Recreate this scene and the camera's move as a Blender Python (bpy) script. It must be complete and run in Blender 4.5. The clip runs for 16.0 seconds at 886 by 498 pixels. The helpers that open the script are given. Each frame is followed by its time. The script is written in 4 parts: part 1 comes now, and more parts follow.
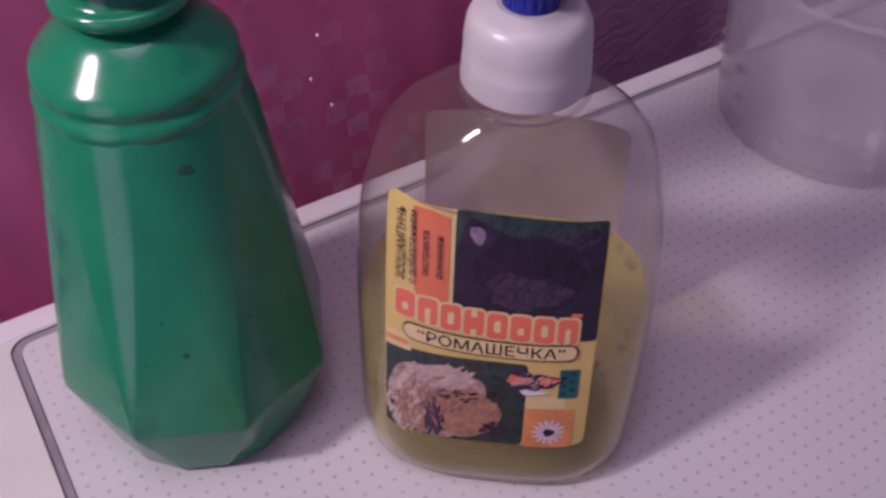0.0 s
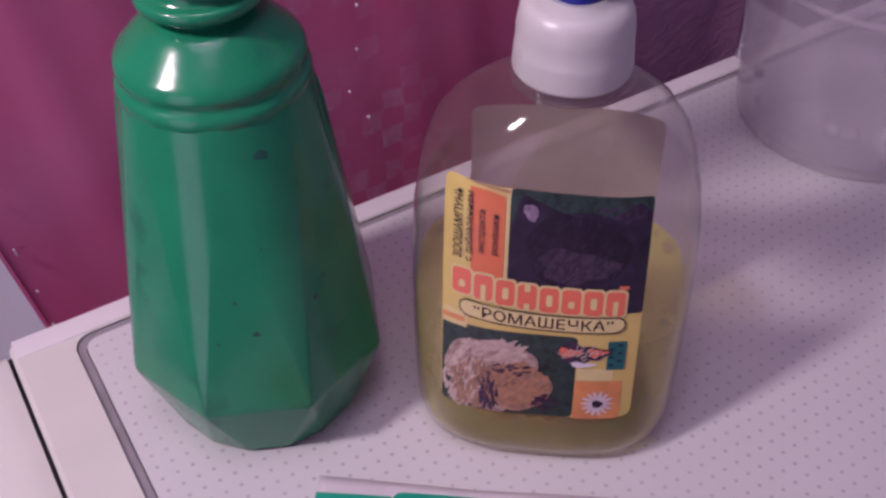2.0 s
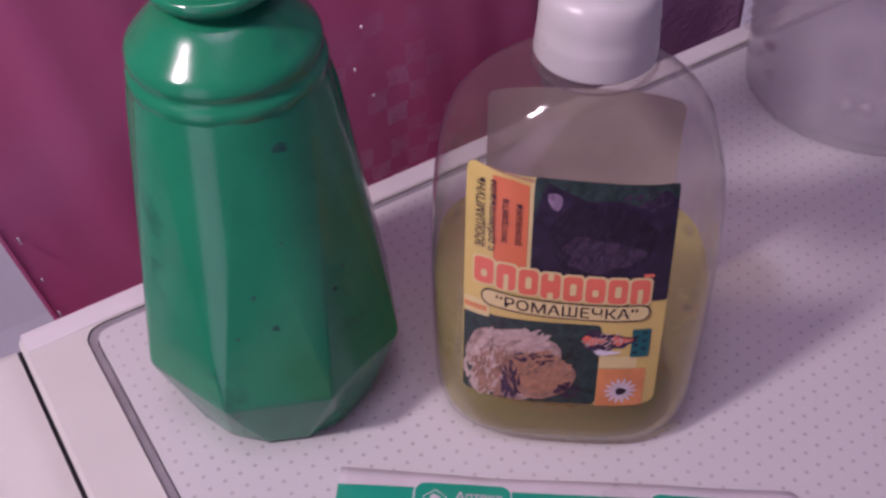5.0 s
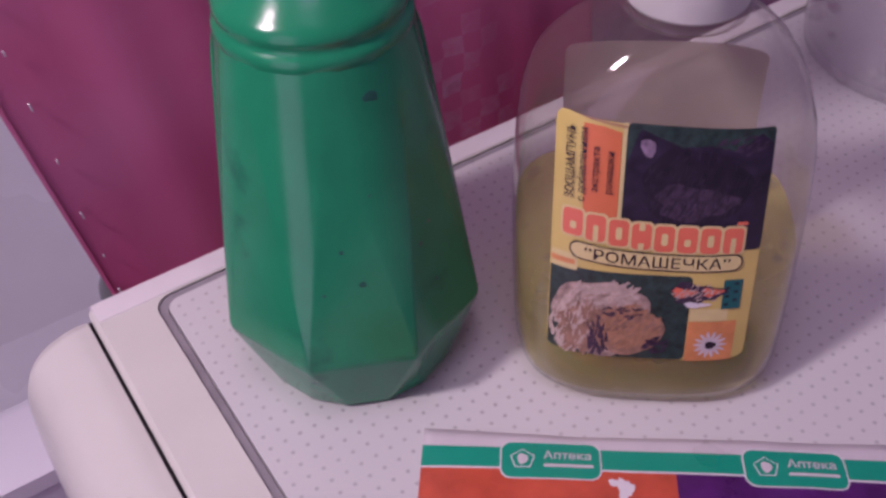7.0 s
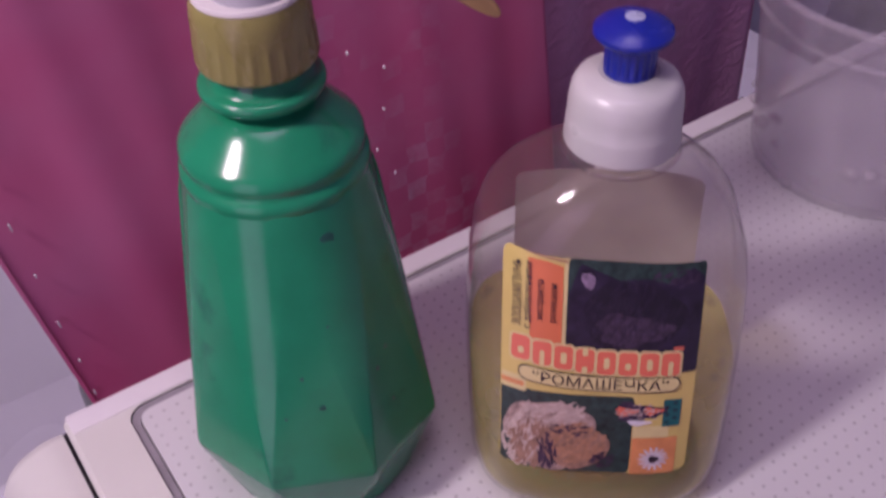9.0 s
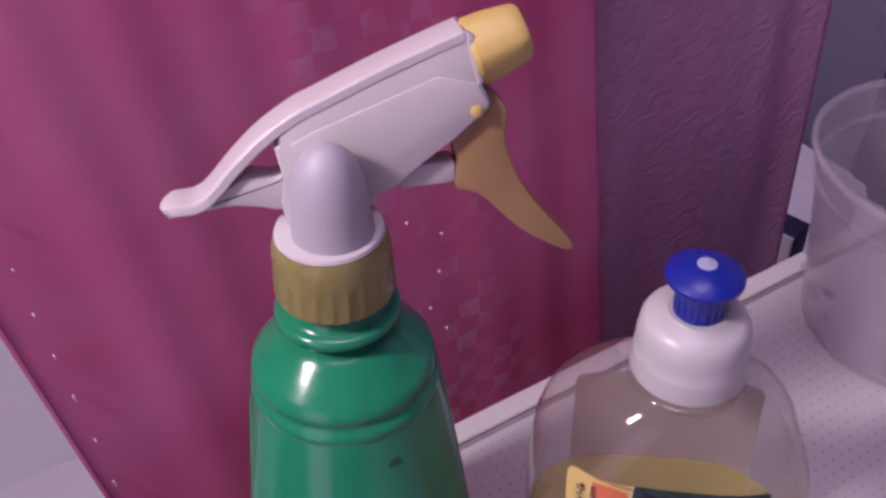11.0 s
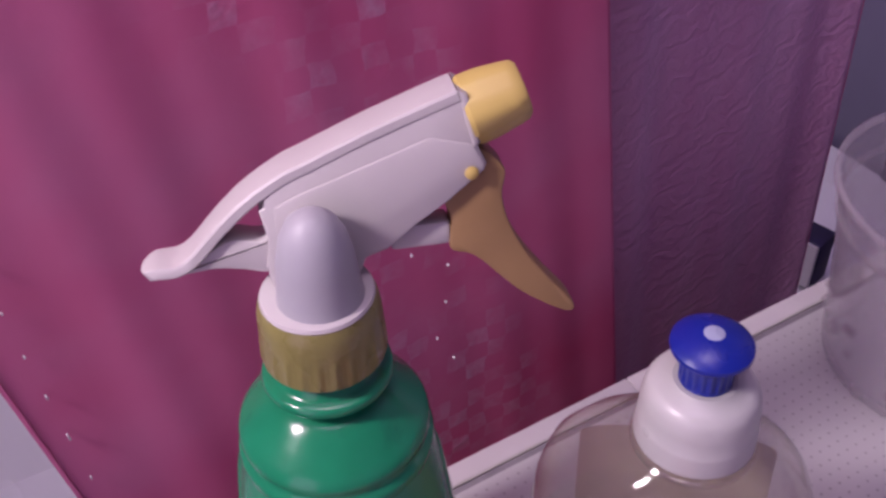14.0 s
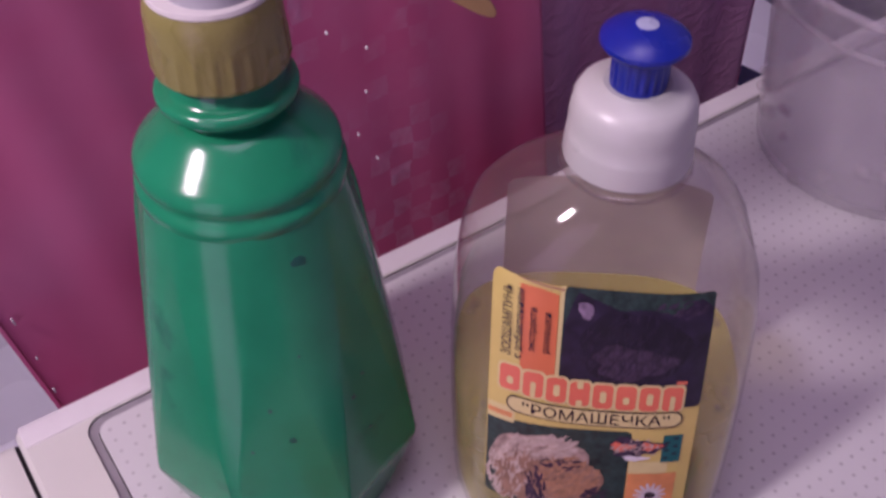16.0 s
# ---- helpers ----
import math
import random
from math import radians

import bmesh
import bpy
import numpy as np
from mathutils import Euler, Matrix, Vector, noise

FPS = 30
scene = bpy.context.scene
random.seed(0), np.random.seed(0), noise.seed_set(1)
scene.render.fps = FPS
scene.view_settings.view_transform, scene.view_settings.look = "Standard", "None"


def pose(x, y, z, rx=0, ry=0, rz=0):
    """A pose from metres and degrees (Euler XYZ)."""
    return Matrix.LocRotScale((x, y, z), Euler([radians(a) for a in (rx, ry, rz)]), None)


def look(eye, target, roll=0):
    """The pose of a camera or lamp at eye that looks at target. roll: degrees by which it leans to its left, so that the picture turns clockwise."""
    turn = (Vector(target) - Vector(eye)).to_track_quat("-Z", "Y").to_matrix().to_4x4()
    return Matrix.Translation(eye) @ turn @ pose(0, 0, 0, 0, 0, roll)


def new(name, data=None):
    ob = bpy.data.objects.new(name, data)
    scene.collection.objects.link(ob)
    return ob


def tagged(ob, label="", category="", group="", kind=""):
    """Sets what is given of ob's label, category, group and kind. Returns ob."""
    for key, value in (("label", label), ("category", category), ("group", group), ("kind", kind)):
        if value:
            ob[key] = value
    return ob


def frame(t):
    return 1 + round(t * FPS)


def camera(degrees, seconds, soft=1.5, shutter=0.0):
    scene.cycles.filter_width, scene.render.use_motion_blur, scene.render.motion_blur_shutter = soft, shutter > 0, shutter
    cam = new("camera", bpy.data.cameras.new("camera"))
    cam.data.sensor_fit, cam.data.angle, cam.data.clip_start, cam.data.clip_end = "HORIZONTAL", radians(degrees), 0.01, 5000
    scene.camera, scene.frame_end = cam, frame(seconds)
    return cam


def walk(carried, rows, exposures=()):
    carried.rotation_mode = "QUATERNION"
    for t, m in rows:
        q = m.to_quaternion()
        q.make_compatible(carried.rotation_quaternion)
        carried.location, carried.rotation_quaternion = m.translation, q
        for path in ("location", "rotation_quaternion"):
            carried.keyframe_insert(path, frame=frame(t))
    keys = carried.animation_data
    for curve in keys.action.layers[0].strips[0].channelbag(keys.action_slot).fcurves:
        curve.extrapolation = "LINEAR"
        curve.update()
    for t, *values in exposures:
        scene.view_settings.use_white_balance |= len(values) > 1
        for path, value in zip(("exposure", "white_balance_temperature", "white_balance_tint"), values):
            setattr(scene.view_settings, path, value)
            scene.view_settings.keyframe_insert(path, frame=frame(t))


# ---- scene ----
cam = camera(47.0, 16.0, soft=2.8, shutter=0.5)
PATH = [
    (0, (0.017, -0.244, 1.102), (0.738, 0.952, -0.331), 0.2),
    (0.5, (0.005, -0.248, 1.097), (0.724, 0.99, -0.299), -0.3),
    (1, (-0.007, -0.251, 1.097), (0.727, 0.996, -0.283), -0.5),
    (1.5, (-0.011, -0.249, 1.103), (0.747, 0.966, -0.293), -0.2),
    (2, (-0.008, -0.257, 1.102), (0.746, 0.99, -0.267), -0.8),
    (2.5, (-0.009, -0.259, 1.104), (0.759, 0.989, -0.256), -0.7),
    (3, (-0.005, -0.259, 1.107), (0.757, 0.991, -0.255), -1.0),
    (5.5, (-0.016, -0.243, 1.102), (0.726, 0.935, -0.334), -1.1),
    (6, (-0.021, -0.244, 1.093), (0.694, 0.941, -0.351), -2.4),
    (6.5, (-0.025, -0.243, 1.09), (0.692, 0.952, -0.346), -3.3),
    (7, (-0.033, -0.239, 1.092), (0.708, 0.965, -0.323), -2.4),
    (7.5, (-0.032, -0.24, 1.099), (0.729, 0.973, -0.297), -2.2),
    (8, (-0.027, -0.243, 1.104), (0.742, 0.978, -0.281), -2.6),
    (8.5, (-0.024, -0.244, 1.111), (0.763, 0.977, -0.264), -2.2),
    (9, (-0.024, -0.242, 1.119), (0.779, 0.999, -0.228), -1.9),
    (9.5, (-0.026, -0.229, 1.138), (0.797, 1.046, -0.165), -0.9),
    (10, (-0.026, -0.223, 1.147), (0.807, 1.08, -0.121), -1.0),
    (12.5, (-0.005, -0.196, 1.167), (0.732, 1.126, -0.14), -1.6),
    (13, (-0.009, -0.194, 1.167), (0.737, 1.121, -0.142), -1.2),
    (13.5, (-0.006, -0.195, 1.166), (0.737, 1.126, -0.139), -1.4),
    (14, (0.0, -0.198, 1.166), (0.739, 1.121, -0.143), -1.9),
    (14.5, (0.003, -0.2, 1.163), (0.737, 1.118, -0.15), -1.9),
    (15, (-0.001, -0.201, 1.146), (0.776, 1.042, -0.215), -0.1),
    (15.5, (-0.005, -0.208, 1.128), (0.78, 0.976, -0.28), 0.2),
    (16, (-0.006, -0.215, 1.116), (0.778, 0.944, -0.312), -0.1),
]
walk(cam, [(t, look(eye, target, roll)) for t, eye, target, roll in PATH],
     [(0.0, -0.16), (2.0, -0.08), (6.0, -0.10), (8.0, -0.08), (9.5, 0.0), (10.0, 0.03), (12.5, 0.03), (14.5, 0.04), (15.2, 0.02), (16.0, -0.02)])

from mathutils.bvhtree import BVHTree

# ---- world, lamps ----
world = bpy.data.worlds.new("room_air")
scene.world = world
world.use_nodes = True
world.node_tree.nodes["Background"].inputs[0].default_value = (0.66, 0.42, 0.80, 1)
world.node_tree.nodes["Background"].inputs[1].default_value = 0.16


def lamp(name, place, target, size, watts, colour, tall=0.0):
    data = bpy.data.lights.new(name, "AREA")
    data.shape, data.size, data.energy, data.color = "RECTANGLE" if tall else "DISK", size, watts, colour
    if tall:
        data.size_y = tall
    ob = new(name, data)
    ob.matrix_world = look(place, target)
    return ob


LAMP = Vector((-0.45, -0.02, 1.48))
lamp("wall_lamp_light", LAMP + Vector((0.045, 0, -0.03)), (0.1, -0.06, 0.9), 0.07, 4.7, (1.0, 0.81, 0.94), 0.11)
# violet fill, set in an unseen doorway added for it
lamp("doorway_fill_light", (-1.22, -0.76, 1.12), (0.1, -0.05, 1.0), 0.68, 5.4, (0.89, 0.575, 1.0), 1.70)
# overhead fill, added to lift the shadows and the tub
lamp("ceiling_fill_light", (-0.05, -0.10, 2.36), (-0.05, 0.0, 0.0), 0.90, 6.5, (0.87, 0.59, 1.0))

# ---- materials ----


class Nodes:
    def __init__(self, name):
        self.mat = bpy.data.materials.new(name)
        self.mat.use_nodes = True
        self.tree = self.mat.node_tree
        self.bsdf = self.tree.nodes["Principled BSDF"]
        self.out = self.tree.nodes["Material Output"]

    def add(self, kind, **sets):
        node = self.tree.nodes.new(kind)
        for key, value in sets.items():
            setattr(node, key, value)
        return node

    def link(self, a, b):
        self.tree.links.new(a, b)

    def coords(self, scale=1.0, stretch=(1, 1, 1)):
        tc, mp = self.add("ShaderNodeTexCoord"), self.add("ShaderNodeMapping")
        self.link(tc.outputs["Object"], mp.inputs[0])
        mp.inputs["Scale"].default_value = [scale * s for s in stretch]
        return mp.outputs[0]

    def noise(self, scale, detail=4.0, stretch=(1, 1, 1), rough=0.55):
        n = self.add("ShaderNodeTexNoise")
        self.link(self.coords(1.0, stretch), n.inputs["Vector"])
        n.inputs["Scale"].default_value, n.inputs["Detail"].default_value, n.inputs["Roughness"].default_value = scale, detail, rough
        return n.outputs[0]

    def ramp(self, value, stops):
        r = self.add("ShaderNodeValToRGB")
        while len(r.color_ramp.elements) < len(stops):
            r.color_ramp.elements.new(0.5)
        for e, (at, c) in zip(r.color_ramp.elements, stops):
            e.position, e.color = at, (c, c, c, 1) if isinstance(c, (int, float)) else (*c, 1)
        self.link(value, r.inputs[0])
        return r.outputs[0]

    def mix(self, fac, a, b, blend="MIX"):
        m = self.add("ShaderNodeMix", data_type="RGBA", blend_type=blend)
        for value, slot in ((fac, 0), (a, 6), (b, 7)):
            if isinstance(value, (int, float)):
                m.inputs[slot].default_value = value
            elif isinstance(value, tuple):
                m.inputs[slot].default_value = (*value, 1)
            else:
                self.link(value, m.inputs[slot])
        return m.outputs[2]

    def bump(self, height, strength, distance=0.001):
        b = self.add("ShaderNodeBump")
        b.inputs["Strength"].default_value, b.inputs["Distance"].default_value = strength, distance
        self.link(height, b.inputs["Height"])
        self.link(b.outputs[0], self.bsdf.inputs["Normal"])
        return b.outputs[0]

    def math(self, op, a, b=0.0):
        m = self.add("ShaderNodeMath", operation=op)
        for value, slot in ((a, 0), (b, 1)):
            if isinstance(value, (int, float)):
                m.inputs[slot].default_value = value
            else:
                self.link(value, m.inputs[slot])
        return m.outputs[0]


def plastic(name, colour, rough=0.3, mottled=0.12, scale=90, bump=0.15, sub=0.0, dirt=None):
    """Moulded plastic or paint: a mottle, fine relief, uneven gloss; dirt: colour of sparse smudges."""
    n = Nodes(name)
    low = tuple(c * (1 - mottled) for c in colour)
    col = n.mix(n.ramp(n.noise(scale, 5), [(0.3, 0.0), (0.7, 1.0)]), low, colour)
    if dirt:
        col = n.mix(n.math("MULTIPLY", n.ramp(n.noise(scale * 0.6, 6), [(0.62, 0.0), (0.72, 1.0)]), 0.5), col, dirt)
    n.link(col, n.bsdf.inputs["Base Color"])
    n.link(n.ramp(n.noise(scale * 0.5, 3), [(0.3, rough * 0.8), (0.7, min(1, rough * 1.3))]), n.bsdf.inputs["Roughness"])
    n.bump(n.noise(scale * 9, 3), bump, 0.0004)
    if sub:
        n.bsdf.inputs["Subsurface Weight"].default_value = sub
        n.bsdf.inputs["Subsurface Radius"].default_value = (0.004, 0.004, 0.004)
        n.bsdf.inputs["Subsurface Scale"].default_value = 1.0
    return n.mat


def clear(name, tint, haze, haze_colour, ior=1.45, rough=0.06, spots=False):
    """Clear or milky plastic without bending: tinted passage, some haze, and gloss at the rim."""
    n = Nodes(name)
    tr, df, gl = n.add("ShaderNodeBsdfTransparent"), n.add("ShaderNodeBsdfTranslucent"), n.add("ShaderNodeBsdfGlossy")
    d2 = n.add("ShaderNodeBsdfDiffuse")
    tr.inputs[0].default_value = (*tint, 1)
    df.inputs[0].default_value = d2.inputs[0].default_value = (*haze_colour, 1)
    gl.inputs["Roughness"].default_value = rough
    both, hazy, coat = (n.add("ShaderNodeMixShader") for _ in range(3))
    n.link(d2.outputs[0], both.inputs[1]), n.link(df.outputs[0], both.inputs[2])
    amount = n.ramp(n.noise(45 if spots else 35, 3), [(0.3, haze * 0.8), (0.72, min(1, haze * 1.25))])
    n.link(amount, hazy.inputs[0])
    n.link(tr.outputs[0], hazy.inputs[1]), n.link(both.outputs[0], hazy.inputs[2])
    lw = n.add("ShaderNodeLayerWeight")
    lw.inputs["Blend"].default_value = 0.5
    grazing = n.math("POWER", lw.outputs["Facing"], 3.2)
    n.link(n.math("ADD", n.math("MULTIPLY", grazing, min(1.0, (ior - 1) * 1.1)), 0.035 * min(1.0, (ior - 1) * 3)), coat.inputs[0])
    n.link(hazy.outputs[0], coat.inputs[1]), n.link(gl.outputs[0], coat.inputs[2])
    n.link(coat.outputs[0], n.out.inputs[0])
    return n.mat


PITCH = 0.0047


def dotted():
    """White worktop laminate printed with a square lattice of small grey dots."""
    n = Nodes("dotted_laminate")
    tc, sep = n.add("ShaderNodeTexCoord"), n.add("ShaderNodeSeparateXYZ")
    n.link(tc.outputs["Object"], sep.inputs[0])
    sq = []
    for axis, start in ((0, 0.010), (1, -0.006)):
        f = n.math("ADD", n.math("DIVIDE", n.math("SUBTRACT", sep.outputs[axis], start), PITCH), 200.5)
        f = n.math("SUBTRACT", n.math("FRACT", f), 0.5)
        sq.append(n.math("MULTIPLY", f, f))
    dist = n.math("SQRT", n.math("ADD", sq[0], sq[1]))
    dot = n.ramp(dist, [(0.10, 1.0), (0.155, 0.0)])
    fade = n.ramp(n.noise(45, 3), [(0.3, 0.55), (0.7, 1.0)])
    base = n.mix(n.noise(14, 5), (0.47, 0.47, 0.465), (0.53, 0.53, 0.525))
    n.link(n.mix(n.math("MULTIPLY", n.math("MULTIPLY", dot, fade), 0.62), base, (0.22, 0.20, 0.21)), n.bsdf.inputs["Base Color"])
    n.link(n.ramp(n.noise(30, 3), [(0.3, 0.32), (0.7, 0.48)]), n.bsdf.inputs["Roughness"])
    n.bump(n.noise(700, 2), 0.12, 0.0003)
    return n.mat


def curtain_cloth():
    """Pink vinyl: streaks down the drop, woven-in shiny squares in drifts, their sheen painted pale, fine ripple."""
    n = Nodes("pink_vinyl")
    streak = n.noise(22, 4, (1.0, 1.0, 0.06))
    base = n.mix(n.ramp(streak, [(0.3, 0.0), (0.7, 1.0)]), (0.50, 0.066, 0.185), (0.58, 0.100, 0.250))
    # pale lilac haze over the vinyl, mixed into the colour in random patches
    base = n.mix(n.ramp(n.noise(9, 3), [(0.35, 0.0), (0.7, 0.75)]), base, (0.56, 0.195, 0.345))
    ck = n.add("ShaderNodeTexChecker")
    warp = n.add("ShaderNodeTexNoise")
    n.link(n.coords(1.0), warp.inputs["Vector"])
    warp.inputs["Scale"].default_value = 70
    shift = n.add("ShaderNodeVectorMath", operation="MULTIPLY_ADD")
    n.link(warp.outputs["Color"], shift.inputs[0])
    shift.inputs[1].default_value = (0.006, 0.0, 0.006)
    n.link(n.coords(1.0), shift.inputs[2])
    n.link(shift.outputs[0], ck.inputs["Vector"])
    ck.inputs["Scale"].default_value = 108
    sep = n.add("ShaderNodeSeparateXYZ")
    n.link(n.coords(1.0), sep.inputs[0])
    off = n.math("ABSOLUTE", n.math("ADD", n.math("SUBTRACT", sep.outputs[0], 0.110), n.math("MULTIPLY", n.math("SUBTRACT", sep.outputs[2], 0.98), 0.25)))
    band = n.ramp(off, [(0.022, 1.0), (0.052, 0.0)])
    drift = n.math("MULTIPLY", band, n.ramp(n.noise(26, 3, (1.0, 1.0, 0.7)), [(0.40, 0.0), (0.62, 1.0)]))
    cell, snap, pick = n.add("ShaderNodeVectorMath", operation="SCALE"), n.add("ShaderNodeVectorMath", operation="FLOOR"), n.add("ShaderNodeTexWhiteNoise")
    n.link(shift.outputs[0], cell.inputs[0])
    cell.inputs["Scale"].default_value = 108
    n.link(cell.outputs[0], snap.inputs[0])
    n.link(snap.outputs[0], pick.inputs["Vector"])
    sheen = n.math("MULTIPLY", n.ramp(pick.outputs["Value"], [(0.15, 0.1), (0.85, 1.0)]), n.ramp(n.noise(240, 3), [(0.35, 0.35), (0.65, 1.0)]))
    squares = n.math("MULTIPLY", n.math("MULTIPLY", ck.outputs["Fac"], drift), sheen)
    # the squares' sheen goes into the colour as pale lavender
    n.link(n.mix(n.math("MULTIPLY", squares, 0.60), base, (0.60, 0.42, 0.56)), n.bsdf.inputs["Base Color"])
    n.link(n.math("SUBTRACT", 0.66, n.math("MULTIPLY", squares, 0.22)), n.bsdf.inputs["Roughness"])
    wave = n.noise(150, 3, (1.0, 1.0, 1.6))
    n.bump(n.math("ADD", n.math("MULTIPLY", wave, 0.4), squares), 0.24, 0.0012)
    n.bsdf.inputs["Transmission Weight"].default_value = 0.0
    return n.mat



def shaded_fold_cloth():
    """Vinyl of the turned fold, its cool shade put in as mauve, with a ripple of slanting dents."""
    n = Nodes("shaded_fold_vinyl")
    base = n.mix(n.ramp(n.noise(20, 4, (1.0, 1.0, 0.08)), [(0.3, 0.0), (0.7, 1.0)]), (0.43, 0.19, 0.35), (0.57, 0.34, 0.51))
    wave = n.add("ShaderNodeTexWave", wave_type="BANDS", bands_direction="Z")
    mp = n.add("ShaderNodeMapping")
    tc = n.add("ShaderNodeTexCoord")
    n.link(tc.outputs["Object"], mp.inputs[0])
    mp.inputs["Rotation"].default_value = (0, radians(24), 0)
    n.link(mp.outputs[0], wave.inputs["Vector"])
    wave.inputs["Scale"].default_value, wave.inputs["Distortion"].default_value, wave.inputs["Detail"].default_value, wave.inputs["Detail Scale"].default_value = 34, 10.0, 3.0, 3.2
    # ripple crests are lightened in the colour too
    n.link(n.mix(n.math("MULTIPLY", wave.outputs["Fac"], 0.12), base, (0.58, 0.36, 0.54)), n.bsdf.inputs["Base Color"])
    n.bsdf.inputs["Roughness"].default_value = 0.38
    n.bump(n.math("ADD", wave.outputs["Fac"], n.math("MULTIPLY", n.noise(170, 3), 0.9)), 0.26, 0.0014)
    return n.mat


M = {
    "white": plastic("machine_enamel", (0.56, 0.56, 0.51), 0.34, 0.05, 40, 0.08),
    "trim": plastic("worktop_trim", (0.58, 0.56, 0.56), 0.35, 0.06, 60, 0.1),
    "groove": plastic("grey_gasket", (0.27, 0.25, 0.27), 0.6, 0.25, 120, 0.2),
    "gap": plastic("dark_gap", (0.02, 0.015, 0.02), 0.8),
    "dots": dotted(),
    "green": plastic("green_plastic", (0.014, 0.225, 0.105), 0.17, 0.16, 70, 0.06, 0.0, (0.004, 0.07, 0.05)),
    "spot": plastic("grime_spot", (0.008, 0.085, 0.060), 0.5),
    "olive": plastic("olive_plastic", (0.235, 0.215, 0.070), 0.28, 0.15, 120, 0.2, 0.15),
    "head": plastic("white_plastic", (0.52, 0.50, 0.49), 0.40, 0.05, 60, 0.1, 0.1),
    "grey_stem": plastic("milky_grey_plastic", (0.40, 0.40, 0.43), 0.42, 0.08, 60, 0.1, 0.1),
    "yellow": plastic("yellow_plastic", (0.54, 0.42, 0.125), 0.40, 0.08, 80, 0.12),
    "amber": plastic("amber_plastic", (0.31, 0.195, 0.085), 0.42, 0.12, 80, 0.12),
    "cap": plastic("cap_plastic", (0.49, 0.49, 0.475), 0.28, 0.04, 60, 0.06, 0.1),
    "blue": plastic("blue_plastic", (0.008, 0.02, 0.27), 0.28, 0.15, 90, 0.1),
    "tip": plastic("spout_tip", (0.36, 0.40, 0.55), 0.3),
    "pet": clear("clear_plastic", (0.960, 0.955, 0.940), 0.055, (0.80, 0.77, 0.72), 1.9, 0.06),
    "liquid": clear("yellow_shampoo", (0.985, 0.965, 0.66), 0.27, (0.90, 0.84, 0.38), 1.12),
    "cup": clear("milky_plastic", (0.97, 0.97, 0.965), 0.20, (0.86, 0.83, 0.87), 1.45, 0.14, True),
    "back_paper": clear("back_label_paper", (0.95, 0.90, 0.84), 0.84, (0.64, 0.58, 0.50), 1.02, 0.4),
    "paper": plastic("yellow_print", (0.56, 0.45, 0.14), 0.35, 0.12, 120, 0.05),
    "orange": plastic("orange_print", (0.58, 0.155, 0.06), 0.35, 0.1, 120, 0.05),
    "red": plastic("orange_letter_print", (0.62, 0.145, 0.085), 0.35, 0.1, 120, 0.05),
    "cream": plastic("cream_print", (0.58, 0.50, 0.23), 0.35, 0.1, 200, 0.05),
    "dark": plastic("night_print", (0.022, 0.014, 0.038), 0.4, 0.75, 240, 0.05),
    "black": plastic("black_print", (0.013, 0.008, 0.022), 0.4, 0.7, 300, 0.05),
    "leafy": plastic("leaf_print", (0.028, 0.060, 0.052), 0.35, 0.75, 420, 0.05),
    "fawn": plastic("fawn_print", (0.36, 0.215, 0.15), 0.35, 0.6, 300, 0.05),
    "blond": plastic("blond_print", (0.46, 0.34, 0.29), 0.35, 0.6, 380, 0.05),
    "brown": plastic("brown_print", (0.022, 0.010, 0.018), 0.35, 0.3, 200, 0.05),
    "white_print_glint": plastic("white_print_glint", (0.60, 0.58, 0.60), 0.4, 0.05, 200, 0.05),
    "mauve_print": plastic("mauve_print", (0.26, 0.19, 0.28), 0.35, 0.6, 500, 0.05),
    "plum_print": plastic("plum_print", (0.055, 0.034, 0.066), 0.4, 0.6, 500, 0.05),
    "night_grain": plastic("night_grain_print", (0.026, 0.017, 0.040), 0.4, 0.6, 500, 0.05),
    "tan_print": plastic("tan_print", (0.40, 0.22, 0.13), 0.35, 0.4, 500, 0.05),
    "cream_print": plastic("pale_fawn_print", (0.50, 0.40, 0.35), 0.35, 0.3, 500, 0.05),
    "orange_wash": plastic("orange_wash_print", (0.66, 0.27, 0.10), 0.35, 0.3, 160, 0.05),
    "petal_print": plastic("petal_print", (0.56, 0.50, 0.52), 0.35, 0.2, 300, 0.05),
    "teal": plastic("teal_print", (0.01, 0.11, 0.11), 0.35, 0.2, 200, 0.05),
    "foil": plastic("grey_foil", (0.52, 0.49, 0.51), 0.3, 0.12, 60, 0.2),
    "emerald": plastic("emerald_print", (0.004, 0.27, 0.17), 0.3, 0.1, 60, 0.1),
    "rust": plastic("rust_print", (0.52, 0.085, 0.045), 0.3, 0.35, 90, 0.1),
    "violet": plastic("violet_print", (0.085, 0.012, 0.13), 0.3, 0.5, 90, 0.1),
    "curtain": curtain_cloth(),
    "shaded_fold": shaded_fold_cloth(),
    "tub": plastic("tub_enamel", (0.82, 0.82, 0.84), 0.25, 0.06, 6, 0.05),
    "wall": plastic("wall_tile_glaze", (0.36, 0.34, 0.48), 0.3, 0.1, 5, 0.05),
    "floor": plastic("floor_tile", (0.16, 0.13, 0.18), 0.4, 0.25, 12, 0.1),
    "ceiling": plastic("ceiling_paint", (0.75, 0.74, 0.76), 0.8, 0.04, 4, 0.1),
    "grey_bottle": plastic("grey_bottle_plastic", (0.14, 0.15, 0.15), 0.3, 0.2, 60, 0.1),
    "navy": plastic("navy_cloth", (0.035, 0.028, 0.085), 0.9, 0.5, 60, 0.6),
    "shade": plastic("lamp_shade", (0.8, 0.78, 0.75), 0.4),
}
glow = Nodes("lamp_glow")
glow.bsdf.inputs["Emission Color"].default_value = (1.0, 0.88, 0.82, 1)
